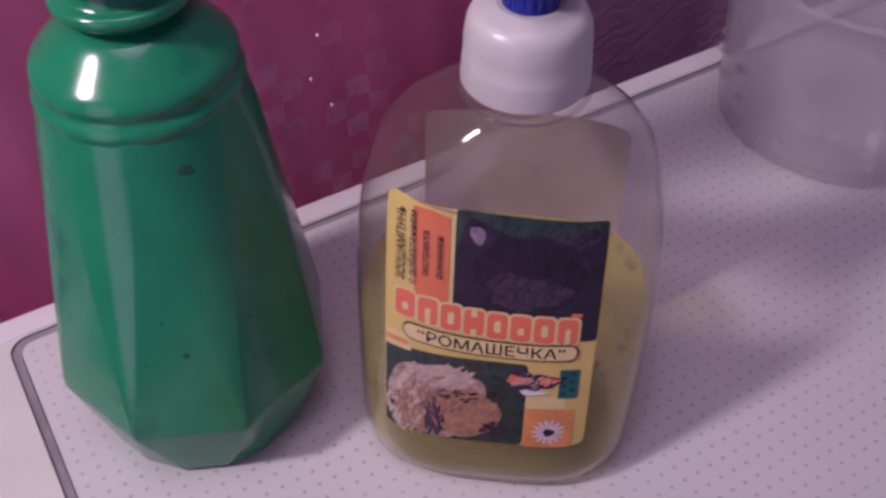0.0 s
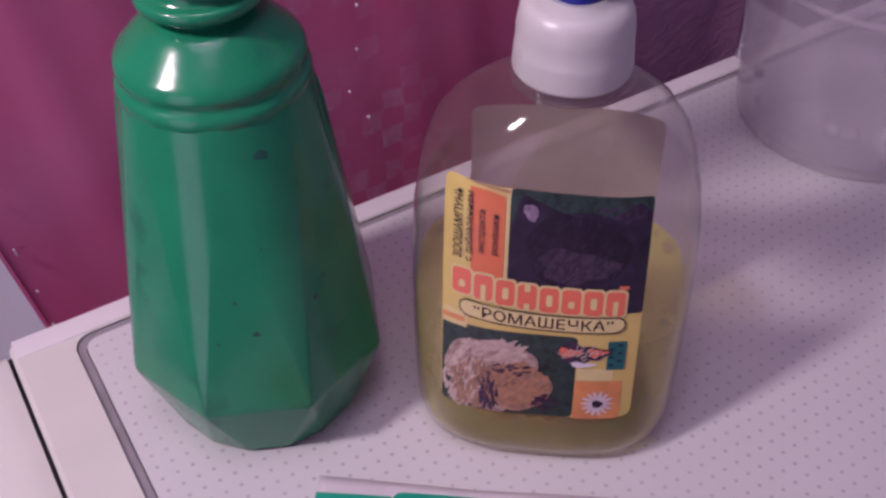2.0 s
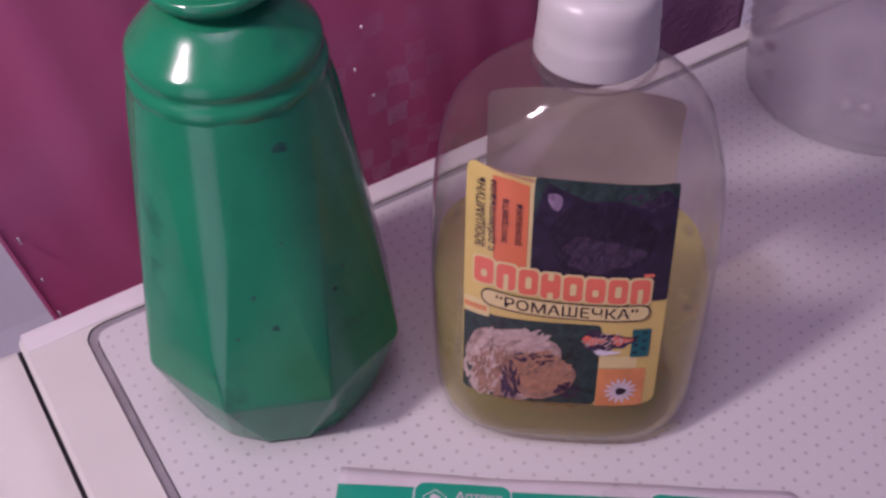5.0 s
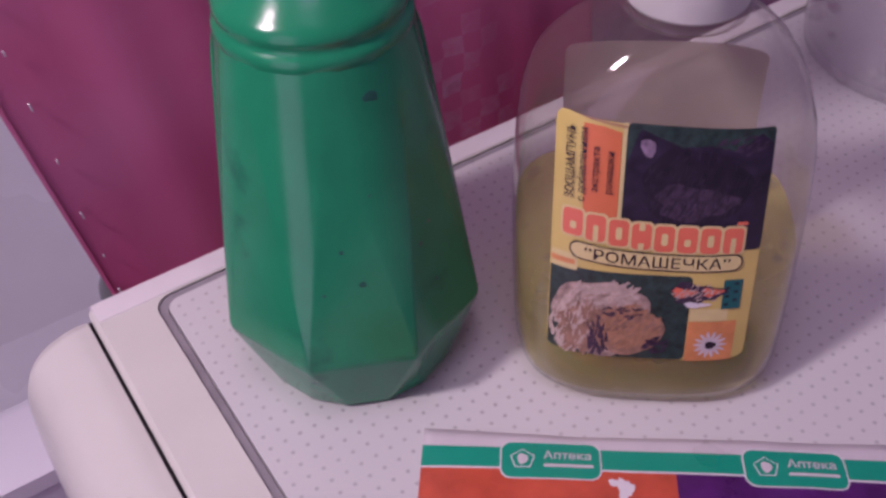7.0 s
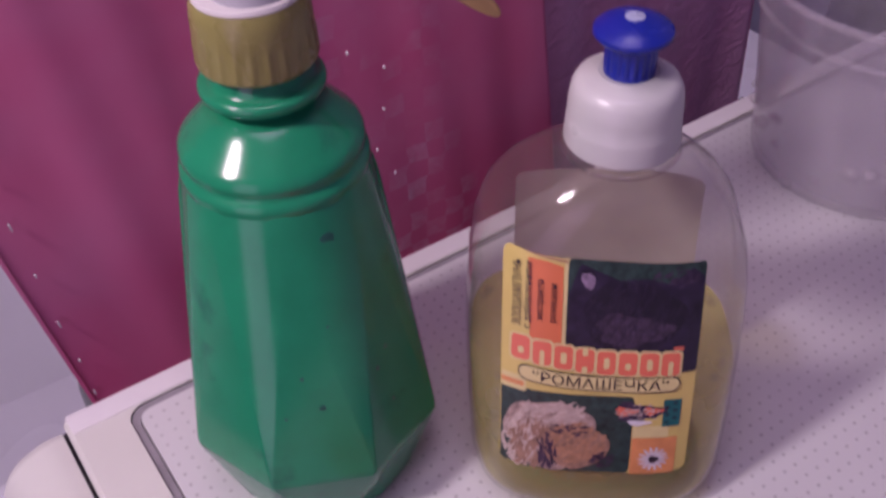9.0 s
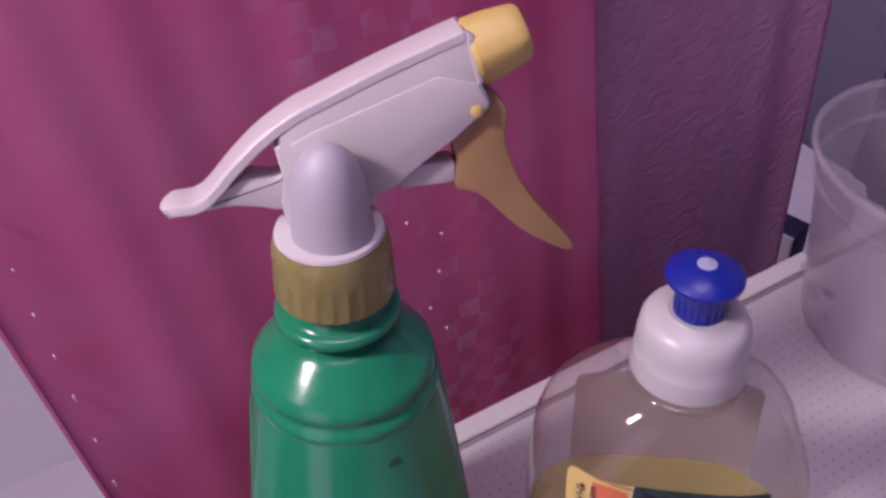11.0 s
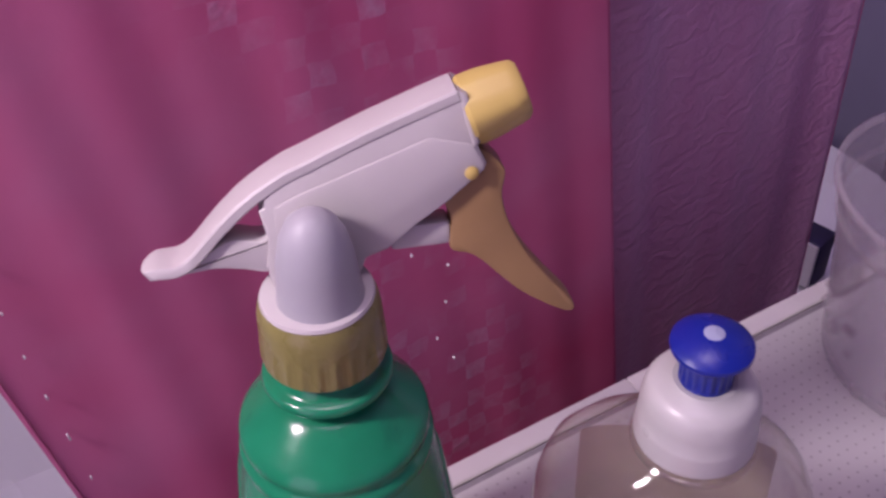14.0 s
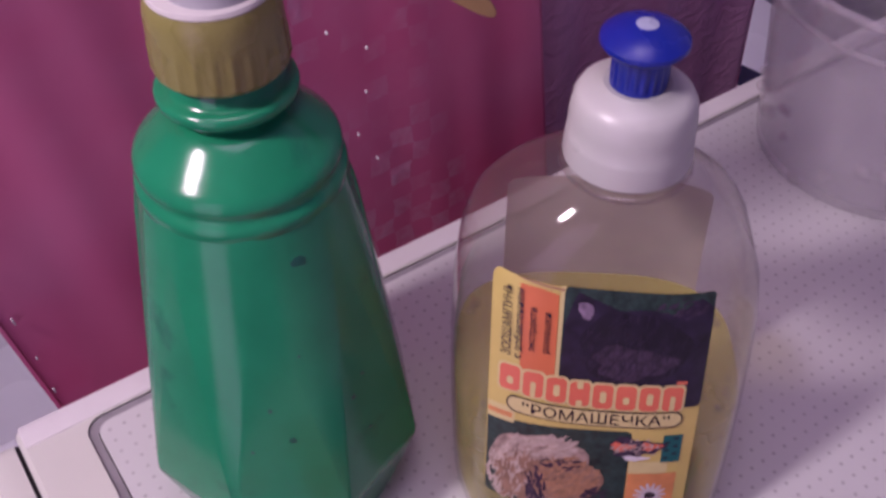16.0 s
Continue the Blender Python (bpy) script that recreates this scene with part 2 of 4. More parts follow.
glow.bsdf.inputs["Emission Strength"].default_value = 6.0
glow.bsdf.inputs["Base Color"].default_value = (0.8, 0.8, 0.8, 1)
M["glow"] = glow.mat

# ---- mesh helpers ----


def part(name, bm, material, parent=None, label="", smooth=True, angle=35):
    bmesh.ops.recalc_face_normals(bm, faces=bm.faces)
    if smooth:
        for f in bm.faces:
            f.smooth = True
        for e in bm.edges:
            if len(e.link_faces) == 2 and e.calc_face_angle(0) > radians(angle):
                e.smooth = False
    mesh = bpy.data.meshes.new(name)
    bm.to_mesh(mesh)
    bm.free()
    mesh.materials.append(M[material])
    ob = new(name, mesh)
    if parent:
        ob.parent = parent
    return tagged(ob, label) if label else ob


def thing(name, label, category, place=(0, 0, 0), turn=0, kind="", group=""):
    ob = new(name)
    ob.empty_display_size = 0.02
    ob.matrix_world = pose(*place, 0, 0, turn)
    return tagged(ob, label, category, group, kind)


def box(x0, x1, y0, y1, z0, z1, bevel=0.0, segments=2):
    bm = bmesh.new()
    bmesh.ops.create_cube(bm, size=1)
    for v in bm.verts:
        v.co = ((x0, x1)[v.co.x > 0], (y0, y1)[v.co.y > 0], (z0, z1)[v.co.z > 0])
    if bevel:
        bmesh.ops.bevel(bm, geom=bm.edges[:], offset=bevel, segments=segments, profile=0.5, affect="EDGES")
    return bm


def rings(sections, closed_ends=True):
    """Skin over rings of equal length, in order."""
    bm = bmesh.new()
    rows = [[bm.verts.new(p) for p in ring] for ring in sections]
    for a, b in zip(rows, rows[1:]):
        for i in range(len(a)):
            j = (i + 1) % len(a)
            bm.faces.new((a[i], a[j], b[j], b[i]))
    if closed_ends:
        bm.faces.new(rows[0][::-1])
        bm.faces.new(rows[-1])
    return bm


def lathe(profile, sides=48, centre=(0, 0), closed=True, ribs=None):
    out = []
    for r, z in profile:
        out.append([(centre[0] + r * math.cos(2 * math.pi * i / sides), centre[1] + r * math.sin(2 * math.pi * i / sides), z) for i in range(sides)])
    return rings(out, closed)


def slab(outline, y0, y1, bevel=0.0008, segments=2):
    """An upright plate: outline in x and z, thick from y0 to y1, with rounded edges."""
    bm = bmesh.new()
    a = [bm.verts.new((x, y0, z)) for x, z in outline]
    b = [bm.verts.new((x, y1, z)) for x, z in outline]
    front, back = bm.faces.new(a), bm.faces.new(b[::-1])
    for i in range(len(a)):
        j = (i + 1) % len(a)
        bm.faces.new((a[i], b[i], b[j], a[j]))
    bmesh.ops.recalc_face_normals(bm, faces=bm.faces)
    if bevel:
        edges = list(front.edges) + list(back.edges)
        bmesh.ops.bevel(bm, geom=edges, offset=bevel, segments=segments, profile=0.5, affect="EDGES")
    return bm


def smooth_line(points, steps=6, closed=False):
    """Catmull-Rom through points."""
    out, n = [], len(points)
    for i in range(n if closed else n - 1):
        p = [points[(i + k) % n] if closed else points[min(max(i + k, 0), n - 1)] for k in (-1, 0, 1, 2)]
        for s in range(steps):
            t = s / steps
            out.append(tuple(0.5 * (2 * b + (c - a) * t + (2 * a - 5 * b + 4 * c - d) * t * t + (3 * b - a - 3 * c + d) * t ** 3) for a, b, c, d in zip(*p)))
    if not closed:
        out.append(tuple(points[-1]))
    return out


def flat(polygon, cell=0.0022):
    """A filled flat outline in x and y, cut into small faces so that it can be draped."""
    bm = bmesh.new()
    bm.faces.new([bm.verts.new((x, y, 0)) for x, y in polygon])
    xs, ys = [p[0] for p in polygon], [p[1] for p in polygon]
    for axis, lo, hi in ((0, min(xs), max(xs)), (1, min(ys), max(ys))):
        n = int((hi - lo) / cell)
        for k in range(1, n + 1):
            at, no = [0, 0, 0], [0, 0, 0]
            at[axis], no[axis] = lo + (hi - lo) * k / (n + 1), 1
            bmesh.ops.bisect_plane(bm, geom=bm.verts[:] + bm.edges[:] + bm.faces[:], plane_co=at, plane_no=no)
    bmesh.ops.triangulate(bm, faces=[f for f in bm.faces if len(f.verts) > 4])
    return bm


def rounded(x0, x1, y0, y1, r, n=5):
    out = []
    for cx, cy, a0 in ((x1 - r, y1 - r, 0), (x0 + r, y1 - r, 90), (x0 + r, y0 + r, 180), (x1 - r, y0 + r, 270)):
        for k in range(n + 1):
            a = radians(a0 + 90 * k / n)
            out.append((cx + r * math.cos(a), cy + r * math.sin(a)))
    return out


def oval(cx, cy, rx, ry, n=28, wobble=0.0, turn=0.0):
    out = []
    for k in range(n):
        a = 2 * math.pi * k / n
        w = 1 + wobble * math.sin(3 * a + 1) + wobble * 0.6 * math.sin(7 * a)
        x, y = rx * w * math.cos(a), ry * w * math.sin(a)
        out.append((cx + x * math.cos(turn) - y * math.sin(turn), cy + x * math.sin(turn) + y * math.cos(turn)))
    return out


def lettering(text, height, width=None):
    """Flat letters in x and y, from (0, 0), with capitals of that height; width squeezes or widens the line."""
    data = bpy.data.curves.new("text", "FONT")
    data.body, data.size, data.resolution_u = text, height / 0.7, 3
    data.offset = height * 0.012
    ob = bpy.data.objects.new("text", data)
    scene.collection.objects.link(ob)
    mesh = bpy.data.meshes.new_from_object(ob.evaluated_get(bpy.context.evaluated_depsgraph_get()))
    bpy.data.objects.remove(ob)
    bm = bmesh.new()
    bm.from_mesh(mesh)
    if width:
        xs = [v.co.x for v in bm.verts]
        for v in bm.verts:
            v.co.x = (v.co.x - min(xs)) * width / (max(xs) - min(xs))
    return bm


def mathutils_tree(mesh):
    bm = bmesh.new()
    bm.from_mesh(mesh)
    tree = BVHTree.FromBMesh(bm)
    bm.free()
    return tree


def moved(bm, how):
    for v in bm.verts:
        v.co = how(v.co)
    return bm


TOP = 0.85
# ---- the room ----


def setting(name, bm, material, label):
    return tagged(part(name, bm, material), label, name.split("_")[0], kind="structure")


setting("floor", box(-1.3, 1.1, -1.3, 1.0, -0.05, 0.0), "floor", "dark tiled bathroom floor in shade")
setting("ceiling", box(-1.3, 1.1, -1.3, 1.0, 2.45, 2.5), "ceiling", "white painted bathroom ceiling")
setting("wall_north", box(-1.3, 1.1, 0.86, 1.0, 0.0, 2.45), "wall", "glazed blue-grey wall behind the bath")
setting("wall_south", box(-1.3, 1.1, -1.3, -1.2, 0.0, 2.45), "wall", "glazed blue-grey bathroom wall")
setting("wall_east", box(1.0, 1.1, -1.2, 0.86, 0.0, 2.45), "wall", "glazed blue-grey bathroom wall")
setting("wall_west", box(-1.3, -1.2, -0.40, 0.86, 0.0, 2.45), "wall", "glazed blue-grey bathroom wall")
# unseen opening and hall, added to house the fill light
setting("wall_west_lintel", box(-1.3, -1.2, -1.2, -0.40, 2.0, 2.45), "wall", "glazed blue-grey wall over the added doorway")
setting("wall_west_jamb", box(-1.3, -1.2, -1.2, -1.12, 0.0, 2.0), "wall", "glazed blue-grey wall beside the added doorway")
setting("wall_hall", box(-2.3, -2.2, -1.6, 0.2, 0.0, 2.45), "ceiling", "pale unseen wall added beyond the doorway")
setting("floor_hall", box(-2.2, -1.3, -1.6, 0.2, -0.05, 0.0), "floor", "dark unseen floor added beyond the doorway")


def bathtub():
    tub = thing("bathtub", "white enamelled bathtub behind the shower curtain", "bathtub", (0, 0, 0))
    out = []
    for x0, x1, y0, y1, z, r in ((-0.95, 0.62, 0.215, 0.84, 0.0, 0.06), (-1.0, 0.66, 0.175, 0.85, 0.40, 0.08), (-1.04, 0.70, 0.157, 0.855, 0.585, 0.09),
                                 (-1.04, 0.70, 0.157, 0.855, 0.60, 0.09), (-0.98, 0.64, 0.213, 0.80, 0.60, 0.12), (-0.97, 0.63, 0.223, 0.79, 0.59, 0.12),
                                 (-0.92, 0.58, 0.255, 0.75, 0.35, 0.14), (-0.85, 0.50, 0.30, 0.70, 0.18, 0.15)):
        out.append([(x, y, z) for x, y in rounded(x0, x1, y0, y1, r, 8)])
    part("shell", rings(out), "tub", tub)
    lip = [[(x, y, z) for x, y in rounded(x0, x1, y0, y1, r, 8)] for x0, x1, y0, y1, z, r in ((-1.042, 0.702, 0.155, 0.857, 0.592, 0.09), (-1.042, 0.702, 0.155, 0.857, 0.604, 0.09), (-0.99, 0.65, 0.204, 0.81, 0.606, 0.115), (-0.975, 0.635, 0.218, 0.795, 0.598, 0.12), (-0.975, 0.635, 0.218, 0.795, 0.594, 0.12))]
    part("rim", rings(lip, False), "tub", tub, "rolled white enamel rim")
    part("drain", lathe([(0.002, 0.181), (0.022, 0.181), (0.026, 0.183), (0.027, 0.1805)], 24, (0.36, 0.48)), "trim", tub)


bathtub()


def washing_machine():
    wm = thing("washing_machine", "white top-loading-height washing machine with a dotted worktop", "washing machine", (0, 0, 0))
    x0, x1, y0, y1 = -0.0155, 0.56, -0.585, 0.0105
    part("cabinet", box(x0 - 0.024, x1, y0, y1 - 0.002, 0.02, TOP - 0.034, 0.004), "white", wm)
    # worktop frame round the sunken dotted panel
    px0, px1, py0, py1 = 0.0035, 0.545, -0.57, 0.0012
    bm = bmesh.new()
    outer = rounded(x0, x1, y0, y1, 0.0025, 5)
    inner = rounded(px0, px1, py0, py1, 0.0065, 5)
    low = [bm.verts.new((x, y, TOP - 0.032)) for x, y in outer]
    edge = [bm.verts.new((x, y, TOP - 0.0016)) for x, y in outer]
    cx, cy = (x0 + x1) / 2, (y0 + y1) / 2
    rim = [bm.verts.new((x + (0.0016 if x < cx else -0.0016), y + (0.0016 if y < cy else -0.0016), TOP)) for x, y in outer]
    lip = [bm.verts.new((x, y, TOP)) for x, y in inner]
    sunk = [bm.verts.new((x, y, TOP - 0.004)) for x, y in inner]
    n = len(outer)
    for a, b in ((low, edge), (edge, rim), (rim, lip), (lip, sunk)):
        for i in range(n):
            j = (i + 1) % n
            bm.faces.new((a[i], a[j], b[j], b[i]))
    bm.faces.new(low[::-1])
    part("worktop_frame", bm, "white", wm)
    g = rounded(px0 + 0.0002, px1, py0, py1 - 0.0002, 0.0064, 5)
    h = rounded(px0 + 0.0028, px1 - 0.003, py0 + 0.003, py1 - 0.0028, 0.0048, 5)
    part("gasket", rings([[(x, y, TOP - 0.0036) for x, y in g], [(x, y, TOP - 0.0009) for x, y in g], [(x, y, TOP - 0.0014) for x, y in h], [(x, y, TOP - 0.0036) for x, y in h]]), "groove", wm, "grey seal round the dotted panel")
    p = rounded(px0 + 0.0032, px1 - 0.0035, py0 + 0.0035, py1 - 0.0032, 0.0046, 5)
    part("dotted_panel", rings([[(x, y, TOP - 0.0035) for x, y in p], [(x, y, TOP - 0.0004) for x, y in p], [(x * 0.9995 + 0.0001, y * 0.9995, TOP) for x, y in p]]), "dots", wm, "white laminate panel printed with small grey dots")
    # raised strips along the curtain side, meeting in a joint
    part("edge_strip", box(-0.0140, 0.2003, 0.0017, 0.0103, TOP - 0.002, TOP + 0.0004, 0.0003), "trim", wm)
    part("edge_strip", box(0.2008, 0.552, 0.0017, 0.0103, TOP - 0.002, TOP + 0.0004, 0.0003), "trim", wm)
    # seam and rounded control front
    part("seam", box(x0 - 0.0016, x0 + 0.0006, y0 + 0.004, y1 - 0.003, TOP - 0.030, TOP - 0.004), "gap", wm, "dark gap behind the control front")
    prof = smooth_line([(x0 - 0.0014, TOP - 0.0012), (x0 - 0.008, TOP - 0.0012), (x0 - 0.018, TOP - 0.0045), (x0 - 0.0255, TOP - 0.0135), (x0 - 0.0285, TOP - 0.03), (x0 - 0.0300, TOP - 0.06), (x0 - 0.0305, TOP - 0.13)], 5)
    prof += [(x0 - 0.004, TOP - 0.13), (x0 - 0.0014, TOP - 0.03)]
    secs = []
    for y, inset in ((y0 + 0.003, 0.004), (y0 + 0.007, 0.0), (y1 - 0.008, 0.0), (y1 - 0.004, 0.0012), (y1 - 0.0015, 0.004)):
        secs.append([(x + inset * (x < x0 - 0.01), y, z - inset * (z > TOP - 0.1)) for x, z in prof])
    front = part("control_front", rings(secs), "white", wm, "rounded white plastic control front")
    part("drawer_gap", box(x0 - 0.0312, x0 - 0.0296, -0.21, -0.012, TOP - 0.082, TOP - 0.080), "gap", front)
    part("door_recess", box(x0 - 0.0345, x0 - 0.0235, -0.56, -0.02, TOP - 0.62, TOP - 0.135, 0.006), "white", wm)
    for fx in (0.04, 0.50):
        for fy in (-0.53, -0.05):
            part("foot", lathe([(0.02, 0.0), (0.022, 0.004), (0.016, 0.02)], 16, (fx, fy)), "gap", wm)


washing_machine()


def curtain():
    rng = random.Random(4)
    sheet = thing("shower_curtain", "magenta vinyl shower curtain with shiny squares, hanging in folds", "curtain")
    zs = [0.30 + 1.65 * k / 60 for k in range(61)]

    def cloth(name, x0, x1, slope0, slope1, y0, folds, depth, material, columns, phase):
        bm = bmesh.new()
        grid = []
        for z in zs:
            row = []
            for k in range(columns + 1):
                u = k / columns
                x = x0 + (x1 - x0) * u + (z - 0.86) * (slope0 + (slope1 - slope0) * u) * (1 if z < 1.15 else 0.29 / (z - 0.86))
                w = depth * math.sin(2 * math.pi * (u * folds + 0.10 * math.sin(11 * u + phase)) + phase) + depth * 0.4 * math.sin(2 * math.pi * u * folds * 2.6 + 1 + 0.9 * (z - 0.85))
                w *= 0.75 + 0.45 * noise.noise((x * 9, z * 1.3, 0.3 + phase))
                w *= min(1.0, 0.25 + u * 8)
                row.append(bm.verts.new((x, y0 + w, z)))
            grid.append(row)
        for a, b in zip(grid, grid[1:]):
            for i in range(columns):
                bm.faces.new((a[i], a[i + 1], b[i + 1], b[i]))
        ob = part(name, bm, material, sheet, angle=80)
        sol = ob.modifiers.new("thickness", "SOLIDIFY")
        sol.thickness, sol.offset = 0.0012, 0
        return ob

    cloth("cloth", -0.008, 0.232, -0.135, -0.12, 0.060, 3.4, 0.0006, "curtain", 150, 0.0)
    # right-hand fold: shade is in its mauve colour
    tagged(cloth("shaded_fold", 0.205, 0.391, -0.08, -0.05, 0.083, 2.2, 0.0026, "shaded_fold", 90, 2.0), "rippled fold of the curtain, its shade painted mauve")
    # welded hems, with white slivers painted as glints in the weld dimples
    for name, x0, slope, y in (("hem", -0.008, -0.135, 0.060), ("hem", 0.391, -0.05, 0.083)):
        hem = []
        for z in zs:
            x = x0 + (z - 0.86) * slope * (1 if z < 1.15 else 0.29 / (z - 0.86))
            hem.append([(x - 0.0005, y - 0.0010, z), (x + 0.0009, y - 0.0012, z), (x + 0.0009, y + 0.0010, z), (x - 0.0005, y + 0.0010, z)])
        part(name, rings(hem), "curtain", sheet)
    for k in range(22):
        z = 0.62 + k * 0.0225 + rng.uniform(-0.005, 0.005)
        x = -0.0022 - 0.07 * (z - 0.86) + rng.uniform(0, 0.001)
        part("glint_mark", moved(box(0, 0.0007, 0.0574, 0.0586, 0, rng.uniform(0.0012, 0.0038), 0.0003, 1), lambda c: (x + c.x - c.z * 0.12, c.y, z + c.z)), "white_print_glint", sheet)

    # white flecks painted as stray glints on the vinyl, no welds here
    for x, z in ((0.1445, 0.9030), (0.1430, 0.8840), (0.1462, 0.8500), (0.1385, 0.8655), (0.1290, 0.9150)):
        part("glint_mark", box(x, x + 0.0009, 0.0566, 0.0578, z, z + 0.0014, 0.0003, 1), "white_print_glint", sheet)


curtain()
part_rod = tagged(thing("curtain_rod", "chromed rod that carries the shower curtain", "rod"), kind="structure")
part("rod", moved(lathe([(0.011, -1.2), (0.011, 1.0)], 20), lambda c: (c.z, 0.07 + c.x, 1.95 + c.y)), "trim", part_rod)


def wall_lamp():
    ob = thing("wall_lamp", "small frosted glass lamp on a wall arm", "lamp", tuple(LAMP))
    part("tube", lathe([(0.006, 0.055), (0.020, 0.051), (0.028, 0.040), (0.028, -0.040), (0.020, -0.051), (0.006, -0.055)], 32), "glow", ob)
    part("arm", moved(lathe([(0.012, 0.0), (0.012, 0.72), (0.04, 0.73), (0.04, 0.7495)], 20), lambda c: (-c.z, c.x, c.y)), "trim", ob)


wall_lamp()


def ceiling_fill_panel():
    # unseen glowing panel, added as a body for the overhead fill
    ob = thing("ceiling_fill_panel", "flat white ceiling panel added for fill light", "lamp", (-0.05, -0.10, 2.45))
    part("base", lathe([(0.17, 0.0), (0.17, -0.03), (0.165, -0.035)], 40), "shade", ob)
    part("diffuser", lathe([(0.16, -0.036), (0.155, -0.052), (0.12, -0.068), (0.02, -0.075)], 40), "glow", ob)


ceiling_fill_panel()


def hanging_cloth():
    """Dark bundle on the floor-standing hamper past the curtain."""
    ob = thing("laundry_bag", "dark navy cloth laundry bag standing past the curtain", "bag", (0.748, 0.205, 0.0))
    secs = []
    for k, z in enumerate((0.0, 0.05, 0.25, 0.50, 0.70, 0.82, 0.88)):
        ring = []
        for i in range(40):
            a = 2 * math.pi * i / 40
            r = (0.05, 0.06, 0.065, 0.065, 0.06, 0.05, 0.03)[k] * (1 + 0.10 * math.sin(5 * a + k) + 0.05 * math.sin(9 * a - 2 * k))
            ring.append((r * math.cos(a), r * 0.8 * math.sin(a), z))
        secs.append(ring)
    part("sack", rings(secs), "navy", ob)


hanging_cloth()


def rim_box():
    ob = thing("box", "small dark navy box with a pale side on the bath rim", "box", (0.552, 0.186, 0.606), 14)
    part("carton", box(-0.020, 0.004, -0.013, 0.013, 0.0, 0.046, 0.0015), "navy", ob)
    part("edge_label", box(-0.0235, -0.0203, -0.012, 0.012, 0.004, 0.045, 0.0004, 1), "trim", ob, "pale side label")


rim_box()


def rim_bottle():
    ob = thing("bath_bottle", "dark grey round bottle on the bath rim behind the curtain", "bottle", (0.029, 0.184, 0.606))
    part("body", lathe([(0.019, 0.0), (0.0225, 0.002), (0.0235, 0.010), (0.0235, 0.070), (0.0222, 0.080), (0.0180, 0.088), (0.0130, 0.092), (0.0125, 0.096)], 40), "grey_bottle", ob)
    part("cap", lathe([(0.0140, 0.0945), (0.0150, 0.0955), (0.0150, 0.114), (0.0140, 0.116), (0.004, 0.1165)], 32), "gap", ob, "black screw cap")


rim_bottle()

# ---- the spray bottle ----
GREEN = Vector((0.0594, -0.0308, TOP))


def spray_bottle():
    ob = thing("spray_bottle", "green faceted plastic spray bottle with a white trigger head", "bottle", tuple(GREEN))
    D = Vector((-0.0068, -0.0175))

    def centre(z):
        return D * max(0.0, 1 - z / 0.125)

    # lower body: flat triangles between turned rings of eight corners; the shoulder is round
    look_angle = radians(-114.1)
    bm = bmesh.new()
    for z, r, half, count in ((0.0, 0.0284, 0.5, 16), (0.0012, 0.0296, 0.5, 16), (0.0225, 0.0388, 0.5, 8), (0.0245, 0.0389, 0.5, 8), (0.0985, 0.0271, 0.0, 8), (0.1060, 0.0248, 0.0, 64)):
        c = centre(z)
        for i in range(count):
            a = look_angle + (i + half) * (2 * math.pi / count)
            bm.verts.new((c.x + r * math.cos(a), c.y + r * math.sin(a), z))
    bmesh.ops.convex_hull(bm, input=bm.verts[:])
    bmesh.ops.delete(bm, geom=[v for v in bm.verts if not v.link_faces], context="VERTS")
    bmesh.ops.dissolve_limit(bm, angle_limit=0.02, verts=bm.verts[:], edges=bm.edges[:])
    sharp = [e for e in bm.edges if len(e.link_faces) == 2 and e.calc_face_angle(0) > 0.06 and max(v.co.z for v in e.verts) < 0.099]
    bmesh.ops.bevel(bm, geom=sharp, offset=0.0022, segments=3, profile=0.5, affect="EDGES", clamp_overlap=True)
    shoulder = [(0.1035, 0.0252), (0.1056, 0.0256), (0.1070, 0.0251), (0.1080, 0.0243), (0.1092, 0.0243), (0.1106, 0.0248), (0.1122, 0.0245), (0.1136, 0.0236), (0.1150, 0.0222), (0.1168, 0.0204), (0.1186, 0.0185), (0.1204, 0.0166), (0.1216, 0.0150),
                (0.1224, 0.0134), (0.1230, 0.0124), (0.1236, 0.0122), (0.1243, 0.0138), (0.1254, 0.0160), (0.1272, 0.0166), (0.1288, 0.0158), (0.1300, 0.0132), (0.1420, 0.0118)]
    smooth_prof = smooth_line(shoulder, 2)
    extra = rings([[(centre(z).x + r * math.cos(2 * math.pi * i / 96), centre(z).y + r * math.sin(2 * math.pi * i / 96), z) for i in range(96)] for r, z in [(r, z) for z, r in smooth_prof]])
    part("shoulder", extra, "green", ob, "", angle=60)
    body = part("body", bm, "green", ob, "glossy green plastic with cut facets", angle=50)
    body_tree = mathutils_tree(body.data)
    rng = random.Random(7)
    for a, z, s in ((-78, 0.053, 1.8), (-70, 0.057, 1.2), (-92, 0.0960, 2.6), (-109, 0.048, 1.9), (-127, 0.046, 1.0), (-117, 0.058, 1.4), (-72, 0.040, 1.0), (-100, 0.072, 0.8)):
        way = Vector((math.cos(radians(a)), math.sin(radians(a)), 0.0))
        at, normal, _, _ = body_tree.ray_cast(Vector((*centre(z), z)) + way * 0.1, -way)
        side = normal.cross(Vector((0, 0, 1))).normalized()
        up = side.cross(normal)
        bm = bmesh.new()
        ring = [at - normal * 0.0002 + (side * math.cos(q * 0.785) * rng.uniform(0.6, 1.3) + up * math.sin(q * 0.785) * rng.uniform(0.5, 1.0)) * 0.0011 * s for q in range(8)]
        tip = bm.verts.new(at + normal * 0.00025)
        vs = [bm.verts.new(p) for p in ring]
        for q in range(8):
            bm.faces.new((vs[q], vs[(q + 1) % 8], tip))
        part("grime_spot", bm, "spot", body)

    # ribbed olive collar
    secs = []
